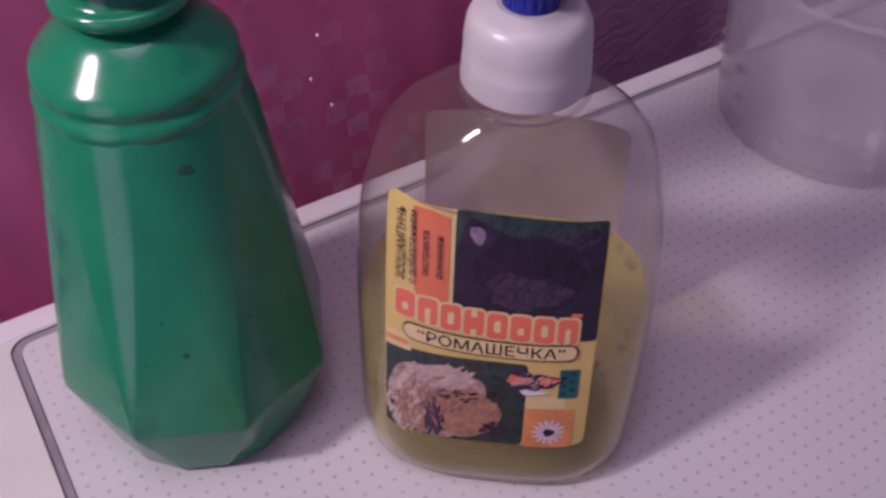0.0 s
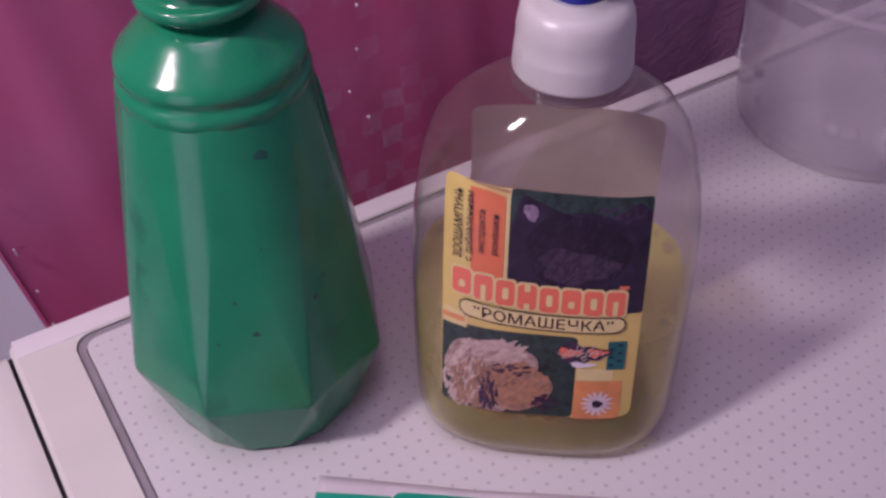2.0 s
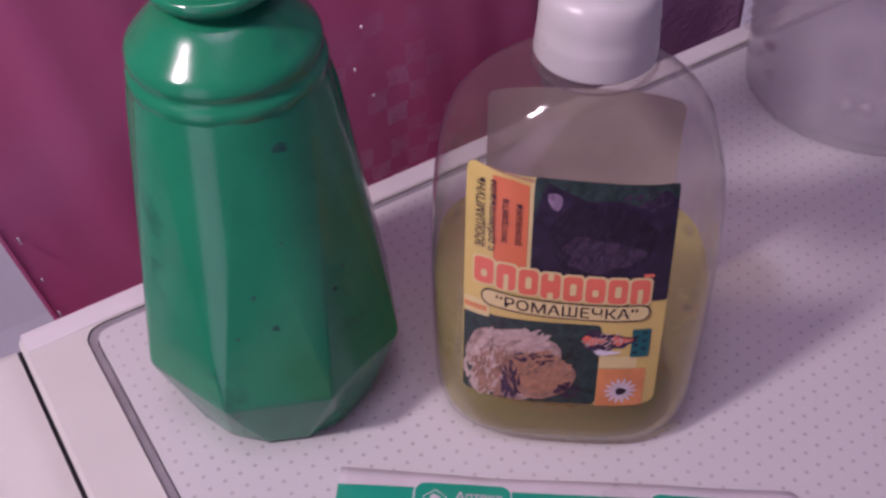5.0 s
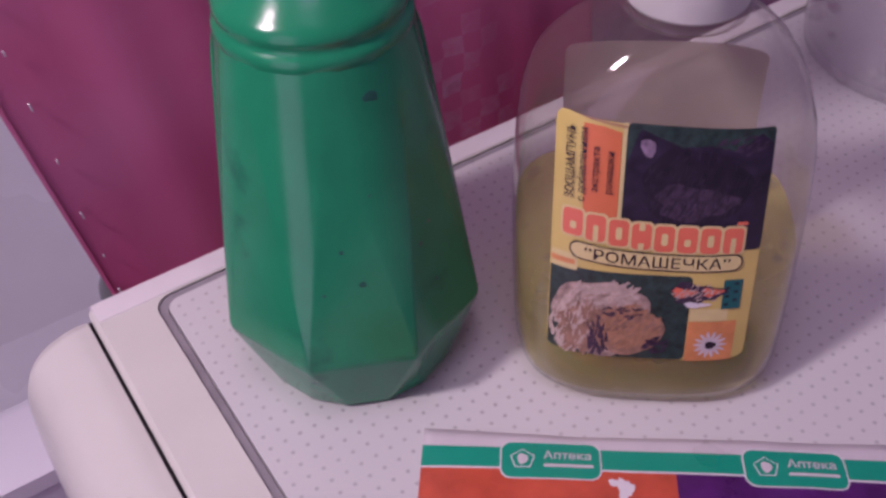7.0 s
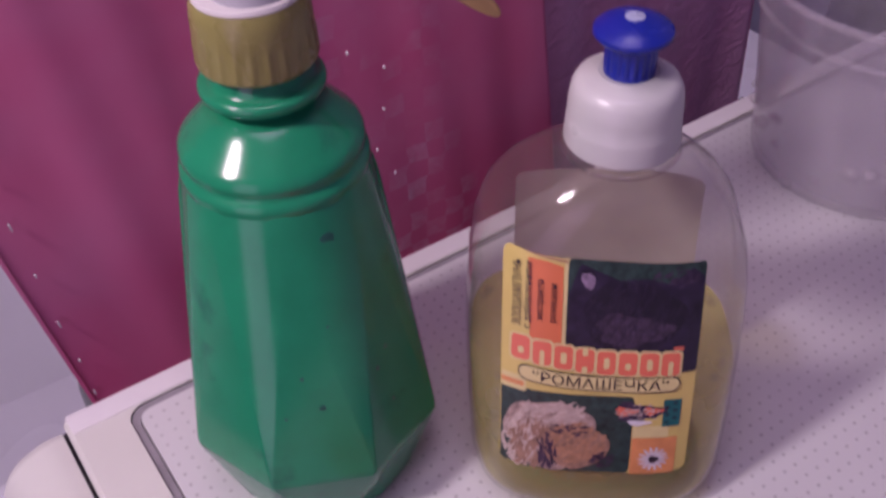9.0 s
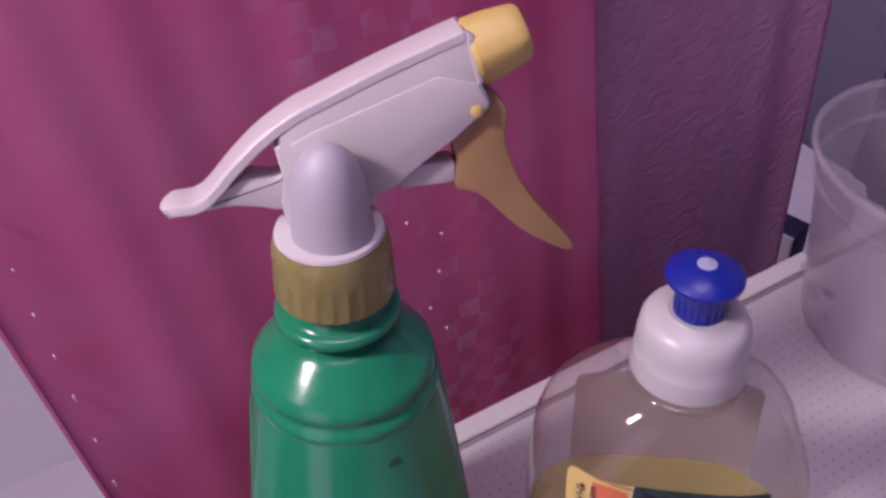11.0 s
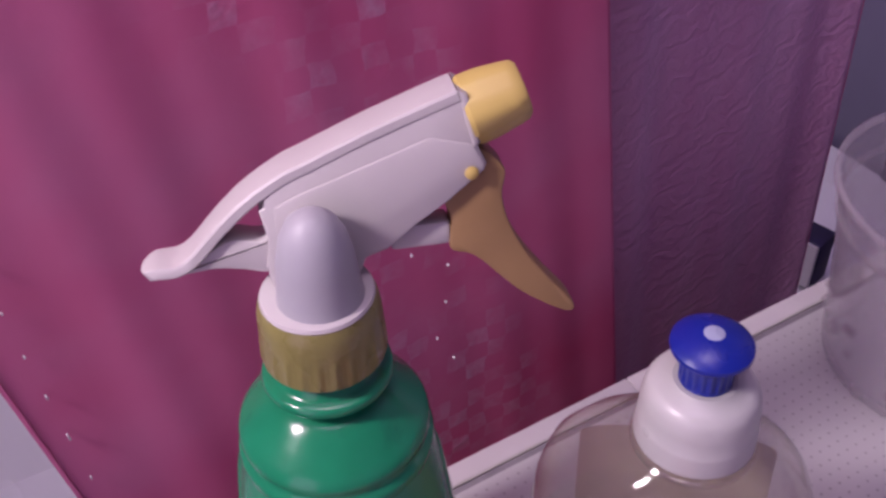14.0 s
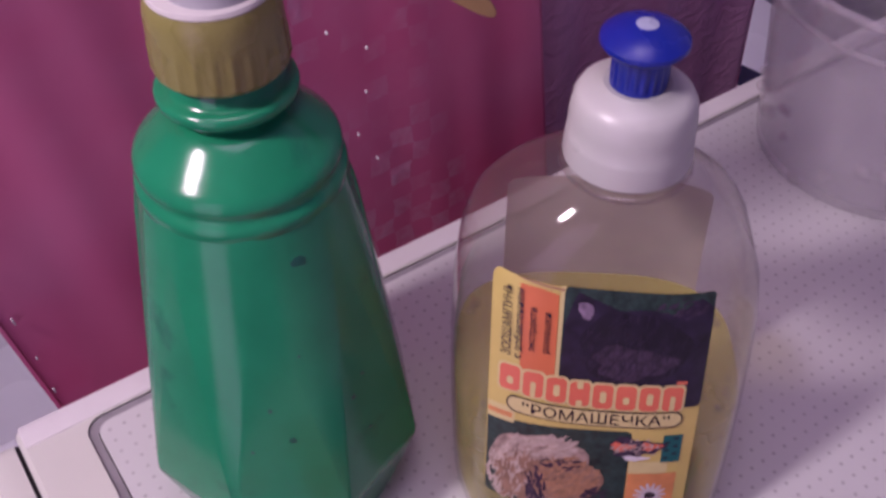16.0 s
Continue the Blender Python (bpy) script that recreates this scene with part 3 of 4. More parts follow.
    for z, r, rib in ((0.1338, 0.0120, 0), (0.1338, 0.0148, 0), (0.1346, 0.0154, 0), (0.1356, 0.0153, 1), (0.1418, 0.0150, 1), (0.1434, 0.0151, 0), (0.1478, 0.0149, 0), (0.1502, 0.0145, 0), (0.1518, 0.0138, 0), (0.1520, 0.0105, 0)):
        secs.append([((r + 0.00035 * rib * (i % 6 < 2)) * math.cos(2 * math.pi * i / 144), (r + 0.00035 * rib * (i % 6 < 2)) * math.sin(2 * math.pi * i / 144), z) for i in range(144)])
    part("collar", rings(secs), "olive", ob, "ribbed olive-yellow screw collar")

    head = part("sprayer_head", sprayer_shell(), "head", ob, "white plastic trigger sprayer body")
    turn = Matrix.Rotation(math.atan2(-0.363, 0.932), 4, "Z")
    seat = Matrix.Translation((0, 0, -0.0010)) @ turn
    head.matrix_local = seat @ Matrix.Translation((0, 0.003, 0.130)) @ Matrix.Rotation(radians(-12), 4, "X") @ Matrix.Translation((0, 0, -0.130))
    # flange and domed stem
    part("flange", lathe([(0.0118, 0.1508), (0.0134, 0.1523), (0.0138, 0.1532), (0.0134, 0.1541), (0.0112, 0.1545)], 48), "head", ob).matrix_local = seat
    stem = []
    for z, r in ((0.1530, 0.0118), (0.1540, 0.0104), (0.160, 0.0097), (0.166, 0.0091), (0.1722, 0.0078), (0.1762, 0.0058), (0.1785, 0.0031), (0.1792, 0.001)):
        stem.append([(0.0008 + r * math.cos(2 * math.pi * i / 32), r * 0.95 * math.sin(2 * math.pi * i / 32) - 0.0020, z) for i in range(32)])
    part("stem", rings(stem), "grey_stem", ob, "milky grey domed stem").matrix_local = seat
    # nozzle, trigger, pin
    ax = Vector((0.955, 0, 0.298)).normalized()
    up = Vector((-ax.z, 0, ax.x))
    secs = []
    for d, r in ((-0.001, 0.0076), (0.0, 0.0083), (0.004, 0.0082), (0.010, 0.0074), (0.0125, 0.0069), (0.0134, 0.0060), (0.0132, 0.0020), (0.012, 0.0016)):
        ring = []
        for i in range(48):
            a = 2 * math.pi * i / 48
            q = r * (1 + 0.05 * math.cos(4 * a)) * (1.0 + 0.012 * (i % 4 < 2))
            p = Vector((0.0393, 0, 0.1903)) + ax * d + up * q * math.cos(a) + Vector((0, 1, 0)) * q * math.sin(a)
            ring.append(tuple(p))
        secs.append(ring)
    part("nozzle", rings(secs), "yellow", head, "yellow twist nozzle")
    line = smooth_line([(0.0340, 0.1810), (0.0385, 0.1830), (0.0416, 0.1823), (0.0455, 0.1783), (0.0466, 0.1753), (0.0457, 0.1700), (0.0469, 0.1634), (0.0504, 0.1552), (0.0562, 0.1465), (0.0607, 0.1409), (0.0631, 0.1372), (0.0624, 0.1353),
                        (0.0579, 0.1371), (0.0491, 0.1434), (0.0406, 0.1526), (0.0371, 0.1554), (0.0334, 0.1567), (0.0326, 0.1591), (0.0333, 0.1651), (0.0320, 0.1710)], 4, True)
    part("trigger", slab(line, -0.0044, 0.0044, 0.0007), "amber", head, "amber-yellow squeeze trigger")
    pin = moved(lathe([(0.0016, 0.0), (0.0016, 0.0006), (0.0010, 0.0010)], 20), lambda c: (0.0383 + c.x, -0.0066 - c.z, 0.1778 + c.y))
    part("pin", pin, "yellow", head)
    part("piston", box(0.0185, 0.0330, -0.0040, 0.0040, 0.1585, 0.1648, 0.0012), "head", head)
    return ob


def sprayer_shell():
    """The white head: a flat-topped humped bar, a web with a raised plate below it, and a tail with a finger loop."""
    top = smooth_line([(-0.0396, 0.1606), (-0.0364, 0.1622), (-0.0298, 0.1630), (-0.0211, 0.1712), (-0.0137, 0.1774), (-0.0052, 0.1825), (0.0003, 0.1847), (0.0140, 0.1902), (0.0274, 0.1950), (0.0358, 0.1978)], 4)
    bm = bmesh.new()
    n = len(top)
    rows = []
    for k, (x, z) in enumerate(top):
        (xa, za), (xb, zb) = top[max(k - 1, 0)], top[min(k + 1, n - 1)]
        d = Vector((xb - xa, zb - za)).normalized()
        down = Vector((d.y, -d.x))
        w = (0.0050 + 0.0014 * min(1, k / (n * 0.35))) * (0.50, 0.76, 0.90, 0.97, 1.0)[min(k, 4)]
        deep = 0.0031
        ring = []
        for y, f in ((-w * 0.72, -0.03), (-w * 0.93, 0.06), (-w, 0.25), (-w, 0.85), (-w * 0.9, 1.0), (w * 0.9, 1.0), (w, 0.85), (w, 0.25), (w * 0.93, 0.06), (w * 0.72, -0.03)):
            ring.append(bm.verts.new((x + down.x * deep * f, y, z + down.y * deep * f)))
        rows.append(ring)
    for a, b in zip(rows, rows[1:]):
        for i in range(10):
            bm.faces.new((a[i], a[(i + 1) % 10], b[(i + 1) % 10], b[i]))
    bm.faces.new(rows[0][::-1]), bm.faces.new(rows[-1])

    def plate(outline, w, bevel=0.0008):
        extra = slab(outline, -w, w, bevel)
        mesh = bpy.data.meshes.new("web")
        extra.to_mesh(mesh)
        extra.free()
        bm.from_mesh(mesh)
        bpy.data.meshes.remove(mesh)

    # web under the bar, as deep as the nozzle block
    plate([(-0.0092, 0.1768), (-0.0050, 0.1798), (0.0005, 0.1822), (0.0140, 0.1876), (0.0275, 0.1924), (0.0370, 0.1960), (0.0386, 0.1940), (0.0399, 0.1844), (0.0419, 0.1796), (0.0414, 0.1778), (0.0325, 0.1709), (0.0241, 0.1654), (0.0178, 0.1605), (0.0124, 0.1588), (0.0095, 0.1520), (-0.0095, 0.1520), (-0.0104, 0.1575), (-0.0094, 0.1660)], 0.0062, 0.0006)
    # raised plate with a soft ridge along its top
    plate([(-0.0070, 0.1748), (-0.0012, 0.1773), (0.0120, 0.1816), (0.0292, 0.1874), (0.0390, 0.1846), (0.0415, 0.1795), (0.0410, 0.1780), (0.0325, 0.1711), (0.0241, 0.1657), (0.0179, 0.1610), (0.0120, 0.1594), (0.0040, 0.1604), (-0.0050, 0.1640), (-0.0075, 0.1695)], 0.0067, 0.0007)
    # front edge, back rib, finger loop
    plate([(0.0362, 0.1978), (0.0382, 0.1966), (0.0404, 0.1846), (0.0390, 0.1840), (0.0376, 0.1900)], 0.0067, 0.0005)
    plate([(-0.0106, 0.1740), (-0.0083, 0.1752), (-0.0076, 0.1640), (-0.0092, 0.1584), (-0.0107, 0.1593), (-0.0092, 0.1650)], 0.0060, 0.0006)
    plate(smooth_line([(-0.0310, 0.1606), (-0.0250, 0.1636), (-0.0180, 0.1668), (-0.0120, 0.1658), (-0.0092, 0.1662), (-0.0080, 0.1610), (-0.0103, 0.1572), (-0.0162, 0.1586), (-0.0225, 0.1596), (-0.0290, 0.1592)], 4, True), 0.0046, 0.0012)
    # block that holds the nozzle
    plate([(0.0330, 0.1940), (0.0360, 0.1972), (0.0388, 0.1955), (0.0405, 0.1910), (0.0418, 0.1850), (0.0390, 0.1835), (0.0330, 0.1885)], 0.0056, 0.0006)
    return bm


spray_bottle()

# ---- the shampoo bottle ----
FLASK = Vector((0.1365, -0.0835, TOP))
AXIS_U, AXIS_N = Vector((0.797, -0.605)), Vector((-0.605, -0.797))
# height, half width, half depth, forward offset
SHAPE = [(0.0, 0.0318, 0.0255, 0.0197), (0.0012, 0.0346, 0.0284, 0.0194), (0.004, 0.0374, 0.0312, 0.0188), (0.010, 0.0389, 0.0325, 0.0175), (0.020, 0.0395, 0.0321, 0.0153), (0.030, 0.0400, 0.0316, 0.0131), (0.045, 0.0404, 0.0308, 0.0098), (0.055, 0.0404, 0.0300, 0.0077), (0.067, 0.0399, 0.0290, 0.0050),
         (0.076, 0.0386, 0.0280, 0.0031), (0.084, 0.0356, 0.0266, 0.0013), (0.091, 0.0306, 0.0246, 0.0), (0.097, 0.0249, 0.0214, 0.0), (0.1015, 0.0195, 0.0178, 0.0), (0.1040, 0.0155, 0.0148, 0.0), (0.1055, 0.0134, 0.0134, 0.0)]


def shape(z):
    """Half width, half depth, forward and sideways offset at a height."""
    fade = max(0.0, min(1.0, (0.1040 - z) / 0.022))
    for a, b in zip(SHAPE, SHAPE[1:]):
        if a[0] <= z <= b[0]:
            t = (z - a[0]) / (b[0] - a[0])
            w, d, c = [p + t * (q - p) for p, q in zip(a[1:], b[1:])]
            return w, d, c - 0.0029 * fade, -0.0013 * fade
    return (*SHAPE[-1][1:], 0.0)


POWER = 3.1


def flask_ring(z, shrink=0.0, sides=64):
    w, d, c, side = shape(z)
    w, d = w - shrink, d - shrink
    p = POWER if z < 0.085 else POWER - (POWER - 2.0) * min(1, (z - 0.085) / 0.018)
    out = []
    for i in range(sides):
        a = 2 * math.pi * i / sides
        co, si = math.cos(a), math.sin(a)
        u = side + w * math.copysign(abs(co) ** (2 / p), co)
        v = c + d * math.copysign(abs(si) ** (2 / p), si)
        out.append((*(AXIS_U * u + AXIS_N * v), z))
    return out


def on_flask(u, z, lift, front=True):
    w, d, c, side = shape(z)
    depth = d * max(0.0, 1 - min(1, abs(u / w)) ** POWER) ** (1 / POWER)
    v = c + (depth + lift if front else -depth - lift)
    return (*(AXIS_U * (u + side) + AXIS_N * v), z)


def on_label(co, lift):
    """From the label's own width and height to the bottle's front."""
    p, q = co.x, co.y
    return on_flask(-0.0297 + p * 1.01, 0.0188 + q * (0.955 - 0.64 * p), lift)


def flask():
    ob = thing("shampoo_bottle", "clear flat plastic bottle half full of yellow shampoo, paper label", "bottle", tuple(FLASK))
    zs = sorted({s[0] for s in SHAPE} | {0.015, 0.02, 0.04, 0.061, 0.072, 0.080, 0.0875, 0.094, 0.0995, 0.103})
    part("body", rings([flask_ring(z) for z in zs] + [[(0.0126 * math.cos(2 * math.pi * i / 64), 0.0126 * math.sin(2 * math.pi * i / 64), 0.113) for i in range(64)]], False), "pet", ob, "clear colourless plastic", angle=60)
    floor_disc = rings([flask_ring(0.0006, 0.001), flask_ring(0.0012, 0.001)])
    part("base", floor_disc, "pet", ob)
    level = 0.0405
    fill = [z for z in zs if 0.001 < z < level]
    part("liquid", rings([flask_ring(z, 0.0011) for z in fill] + [flask_ring(level, 0.0011)]), "liquid", ob, "yellow liquid shampoo", angle=60)
    back = flat(rounded(-0.026, 0.0315, 0.010, 0.0742, 0.002))
    part("back_label", moved(back, lambda c: on_flask(c.x, c.y, 0.0002, False)), "back_paper", ob, "beige back label seen through the plastic")

    label = part("label", moved(flat(rounded(0.0, 0.0535, 0.0, 0.070, 0.0025)), lambda c: on_label(c, 0.0003)), "paper", ob, "yellow printed paper label")
    mm = 0.001

    def printed(name, outline, material, lift, text=""):
        return part(name, moved(flat([(x * mm, y * mm) for x, y in outline]), lambda c: on_label(c, lift)), material, label, text)

    def strokes(area, count, material, lift, slant, seed, long=(1.2, 3.2), wide=(0.25, 0.55)):
        """Short soft dabs of colour scattered in an oval, one mesh."""
        rng = random.Random(seed)
        cx, cy, rx, ry = area
        bm = bmesh.new()
        for _ in range(count):
            a, r = rng.uniform(0, 2 * math.pi), math.sqrt(rng.random())
            x, y, turn = cx + rx * r * math.cos(a), cy + ry * r * math.sin(a), slant + rng.uniform(-0.5, 0.5)
            ring = oval(x, y, rng.uniform(*long), rng.uniform(*wide), 8, 0.12, turn)
            bm.faces.new([bm.verts.new((u * mm, v * mm, 0)) for u, v in ring])
        part("photo_grain", moved(bm, lambda c: on_label(c, lift)), material, label)

    # upper photograph: dark tones on a leafy ground
    printed("photo", rounded(17.2, 53.5, 36, 70.5, 1.4), "leafy", 0.00042, "dark upper photograph")
    printed("photo_patch", [(17.4, 36.2), (53.3, 36.2), (53.3, 66.0), (50.0, 69.0), (44.5, 64.5), (38.0, 65.8), (31.0, 65.0), (24.5, 67.5), (20.5, 69.3), (17.6, 60.0)], "dark", 0.00050)
    printed("photo_patch", oval(35, 54.0, 13.5, 11.0, 40, 0.06), "black", 0.00056)
    printed("photo_patch", oval(22.6, 64.4, 1.8, 2.4, 18, 0.10, 0.4), "mauve_print", 0.00058)
    printed("photo_patch", oval(35.0, 50.0, 10.0, 5.0, 26, 0.16), "plum_print", 0.00058)
    strokes((36, 52, 16, 12), 160, "night_grain", 0.00061, 1.2, 11, (0.8, 2.2), (0.12, 0.30))
    strokes((46, 66, 6, 3), 30, "plum_print", 0.00062, 0.6, 12, (0.6, 1.4), (0.2, 0.4))
    # yellow side with the orange panel
    printed("panel", [(7.6, 44.0), (16.2, 44.0), (16.0, 67.6), (11.5, 68.6), (6.6, 68.6)], "orange", 0.00046)
    printed("stripe", rounded(16.3, 17.2, 44, 70.4, 0.2), "cream", 0.00046)
    printed("stripe", [(5.0, 70.0), (17.0, 68.9), (17.0, 69.6), (8.0, 70.2)], "tan_print", 0.00050)
    printed("stripe", rounded(0.2, 7.0, 27.0, 32.0, 0.3), "cream", 0.00046)
    printed("stripe", rounded(0.2, 6.4, 28.6, 30.2, 0.3), "orange_wash", 0.00050)
    # lower photograph: fawn tones on a leafy ground
    printed("photo", rounded(0.2, 37.2, 0.2, 28.0, 1.5), "leafy", 0.00042, "lower photograph with a fawn shape")
    printed("photo_patch", oval(14.0, 13.0, 13.0, 12.2, 40, 0.06, 0.3), "blond", 0.00050)
    printed("photo_patch", oval(21.5, 9.5, 9.5, 8.0, 34, 0.04, 0.0), "fawn", 0.00056)
    strokes((29.5, 5.0, 3.4, 3.0), 30, "plum_print", 0.00068, 0.4, 14, (0.5, 1.4), (0.2, 0.5))
    strokes((6.5, 9.5, 5.8, 8.4), 130, "cream_print", 0.00064, 1.35, 5)
    strokes((8.5, 9.0, 5.6, 8.0), 90, "fawn", 0.00066, 1.25, 6)
    strokes((15.0, 21.5, 8.5, 4.0), 90, "cream_print", 0.00064, 0.5, 7, (0.8, 2.0))
    strokes((22.0, 11.0, 8.0, 7.0), 110, "tan_print", 0.00064, 0.8, 8, (0.8, 2.2))
    strokes((13.5, 7.0, 2.6, 6.5), 40, "plum_print", 0.00068, 1.7, 10, (0.8, 2.4), (0.2, 0.5))
    strokes((20.0, 15.5, 6.0, 2.0), 24, "plum_print", 0.00068, 0.0, 13, (0.5, 1.4), (0.2, 0.4))
    # flower panel, emblem, chequer
    printed("panel", rounded(37.4, 50.2, -0.2, 13.2, 0.3), "orange_wash", 0.00046)
    printed("panel", rounded(37.4, 47.5, 13.4, 17.6, 0.3), "cream", 0.00047)
    for k in range(14):
        a = 2 * math.pi * k / 14
        printed("petal", oval(43.9 + 2.5 * math.cos(a), 5.4 + 2.5 * math.sin(a), 2.1, 0.50, 10, 0, a), "petal_print", 0.00056)
    printed("flower_centre", oval(44.0, 5.3, 1.5, 1.3, 14, 0.1), "brown", 0.00064)
    printed("emblem", oval(38.6, 22.6, 6.6, 3.4, 30, 0.24), "plum_print", 0.00056)
    printed("emblem_patch", oval(35.0, 22.9, 2.8, 1.4, 18, 0.3), "red", 0.00062)
    printed("emblem_patch", oval(42.4, 23.2, 2.6, 1.3, 18, 0.3), "red", 0.00062)
    printed("emblem_patch", oval(38.8, 19.0, 3.4, 0.9, 16, 0.2), "white_print_glint", 0.00064)
    strokes((38.6, 22.6, 6.4, 3.2), 36, "cream_print", 0.00066, 0.7, 9, (0.4, 1.0), (0.15, 0.3))
    printed("chequer", rounded(45.4, 50.4, 17.4, 27.0, 0.3), "teal", 0.00056)
    for k in range(6):
        printed("chequer_dot", rounded(46.0 + 2.2 * (k % 2), 47.2 + 2.2 * (k % 2), 18.6 + 1.35 * k, 19.4 + 1.35 * k, 0.2), "black", 0.00060)
    # the trade mark: eight plain blocks with a pale edge
    for k in range(8):
        x = 2.6 + 5.85 * k
        y = 35.4 + 2.3 * max(0.0, 1 - k / 4.2) ** 1.3
        printed("mark_edge", rounded(x - 0.40, x + 5.75, y - 0.55, y + 8.3, 1.5), "cream", 0.00062)
        printed("mark_block", rounded(x + 0.1, x + 5.2, y, y + 7.7, 1.3), "red", 0.00070)
        if k in (0, 2, 4, 5, 6):
            printed("mark_hole", rounded(x + 1.9, x + 3.5, y + 2.0, y + (4.2 if k in (0, 5) else 5.6), 0.6), "cream", 0.00078)
        if k in (1, 7):
            printed("mark_hole", rounded(x + 2.0, x + 3.3, y + 0.1, y + 4.8, 0.4), "cream", 0.00078)
        elif k == 3:
            printed("mark_hole", rounded(x + 1.9, x + 3.4, y + 5.6, y + 7.8, 0.4), "cream", 0.00078)
            printed("mark_hole", rounded(x + 1.9, x + 3.4, y - 0.1, y + 2.0, 0.4), "cream", 0.00078)
    printed("mark_block", rounded(46.6, 49.4, 43.9, 44.9, 0.4), "red", 0.00070)

    def arch(x):
        """How far the pill's line rises towards its start, in millimetres."""
        return 0.0021 * (x - 34.0) ** 2

    pill = rounded(4.7, 49.4, 29.6, 34.9, 2.5, 8)
    pill = [q for a, b in zip(pill, pill[1:] + pill[:1]) for q in ([(a[0] + (b[0] - a[0]) * k / 12, a[1] + (b[1] - a[1]) * k / 12) for k in range(12)] if abs(a[0] - b[0]) > 5 else [a])]
    printed("pill_edge", [(x, y + arch(x)) for x, y in pill], "brown", 0.00080)
    printed("pill", [(27.05 + (x - 27.05) * 0.984, 32.25 + (y - 32.25) * 0.85 + arch(x)) for x, y in pill], "cream", 0.00086)

    def written(text, height, width, place):
        part("lettering", moved(lettering(text, height, width), lambda c: on_label(place(c), 0.00094)), "brown", label)

    written("“РОМАШЕЧКА”", 3.1 * mm, 37.5 * mm, lambda c: Vector((8.6 * mm + c.x, 30.7 * mm + c.y + arch(8.6 + c.x / mm) * mm)))
    for text, x, y, high, long in (("ЗООШАМПУНЬ", 4.9, 48.4, 2.2, 19.0), ("с добавлением", 7.6, 48.1, 1.9, 19.4), ("экстракта", 10.8, 51.2, 1.8, 12.2), ("ромашки", 14.3, 51.3, 1.8, 11.4)):
        written(text, high * mm, long * mm, lambda c, x=x, y=y: Vector((x * mm - c.y, y * mm + c.x)))

    part("neck_ring", lathe([(0.0136, 0.1030), (0.0156, 0.1038), (0.0163, 0.1046), (0.0161, 0.1055), (0.0146, 0.1062), (0.0134, 0.1064)], 64, closed=False), "pet", ob)
    rng = random.Random(21)
    # clear beads added at the level to imitate bright meniscus highlights
    for k in range(14):
        a = rng.uniform(-0.6, 0.9) if k < 9 else rng.uniform(2.4, 3.6)
        w, d, c, side = shape(level)
        u, v = side + (w - 0.004) * math.copysign(abs(math.cos(a)) ** 0.65, math.cos(a)), c + (d - 0.004) * math.copysign(abs(math.sin(a)) ** 0.65, math.sin(a))
        at = AXIS_U * u + AXIS_N * v
        bm = bmesh.new()
        bmesh.ops.create_uvsphere(bm, u_segments=12, v_segments=8, radius=rng.uniform(0.0007, 0.0019))
        part("glint_bead", moved(bm, lambda q: (at.x + q.x, at.y + q.y, level + 0.0003 + q.z * 0.7)), "pet", ob)
    # white cap with a blue push-pull spout
    part("cap", lathe([(0.0134, 0.1066), (0.0150, 0.1066), (0.0156, 0.1074), (0.0156, 0.1086), (0.0153, 0.1130), (0.01515, 0.1145), (0.01505, 0.1147), (0.0150, 0.1190), (0.0144, 0.1232), (0.0134, 0.1252), (0.0115, 0.1264), (0.0085, 0.1271), (0.0080, 0.1276), (0.0062, 0.1276)], 64), "cap", ob, "white plastic screw cap")
    spout = []
    for z, r, rib in ((0.1270, 0.0066, 0), (0.1290, 0.0066, 0), (0.1293, 0.0063, 1), (0.1352, 0.0063, 1), (0.1362, 0.0070, 0), (0.1375, 0.0092, 0), (0.1386, 0.0101, 0), (0.1396, 0.0100, 0), (0.1408, 0.0086, 0), (0.1418, 0.0064, 0), (0.1425, 0.0042, 0), (0.1428, 0.0022, 0)):
        spout.append([((r + 0.0004 * rib * (i % 4 < 2)) * math.cos(2 * math.pi * i / 80), (r + 0.0004 * rib * (i % 4 < 2)) * math.sin(2 * math.pi * i / 80), z) for i in range(80)])
    sp = part("spout", rings(spout), "blue", ob, "blue push-pull spout")
    part("tip", lathe([(0.0026, 0.1420), (0.0025, 0.1429), (0.0012, 0.1431)], 24), "tip", sp)


flask()

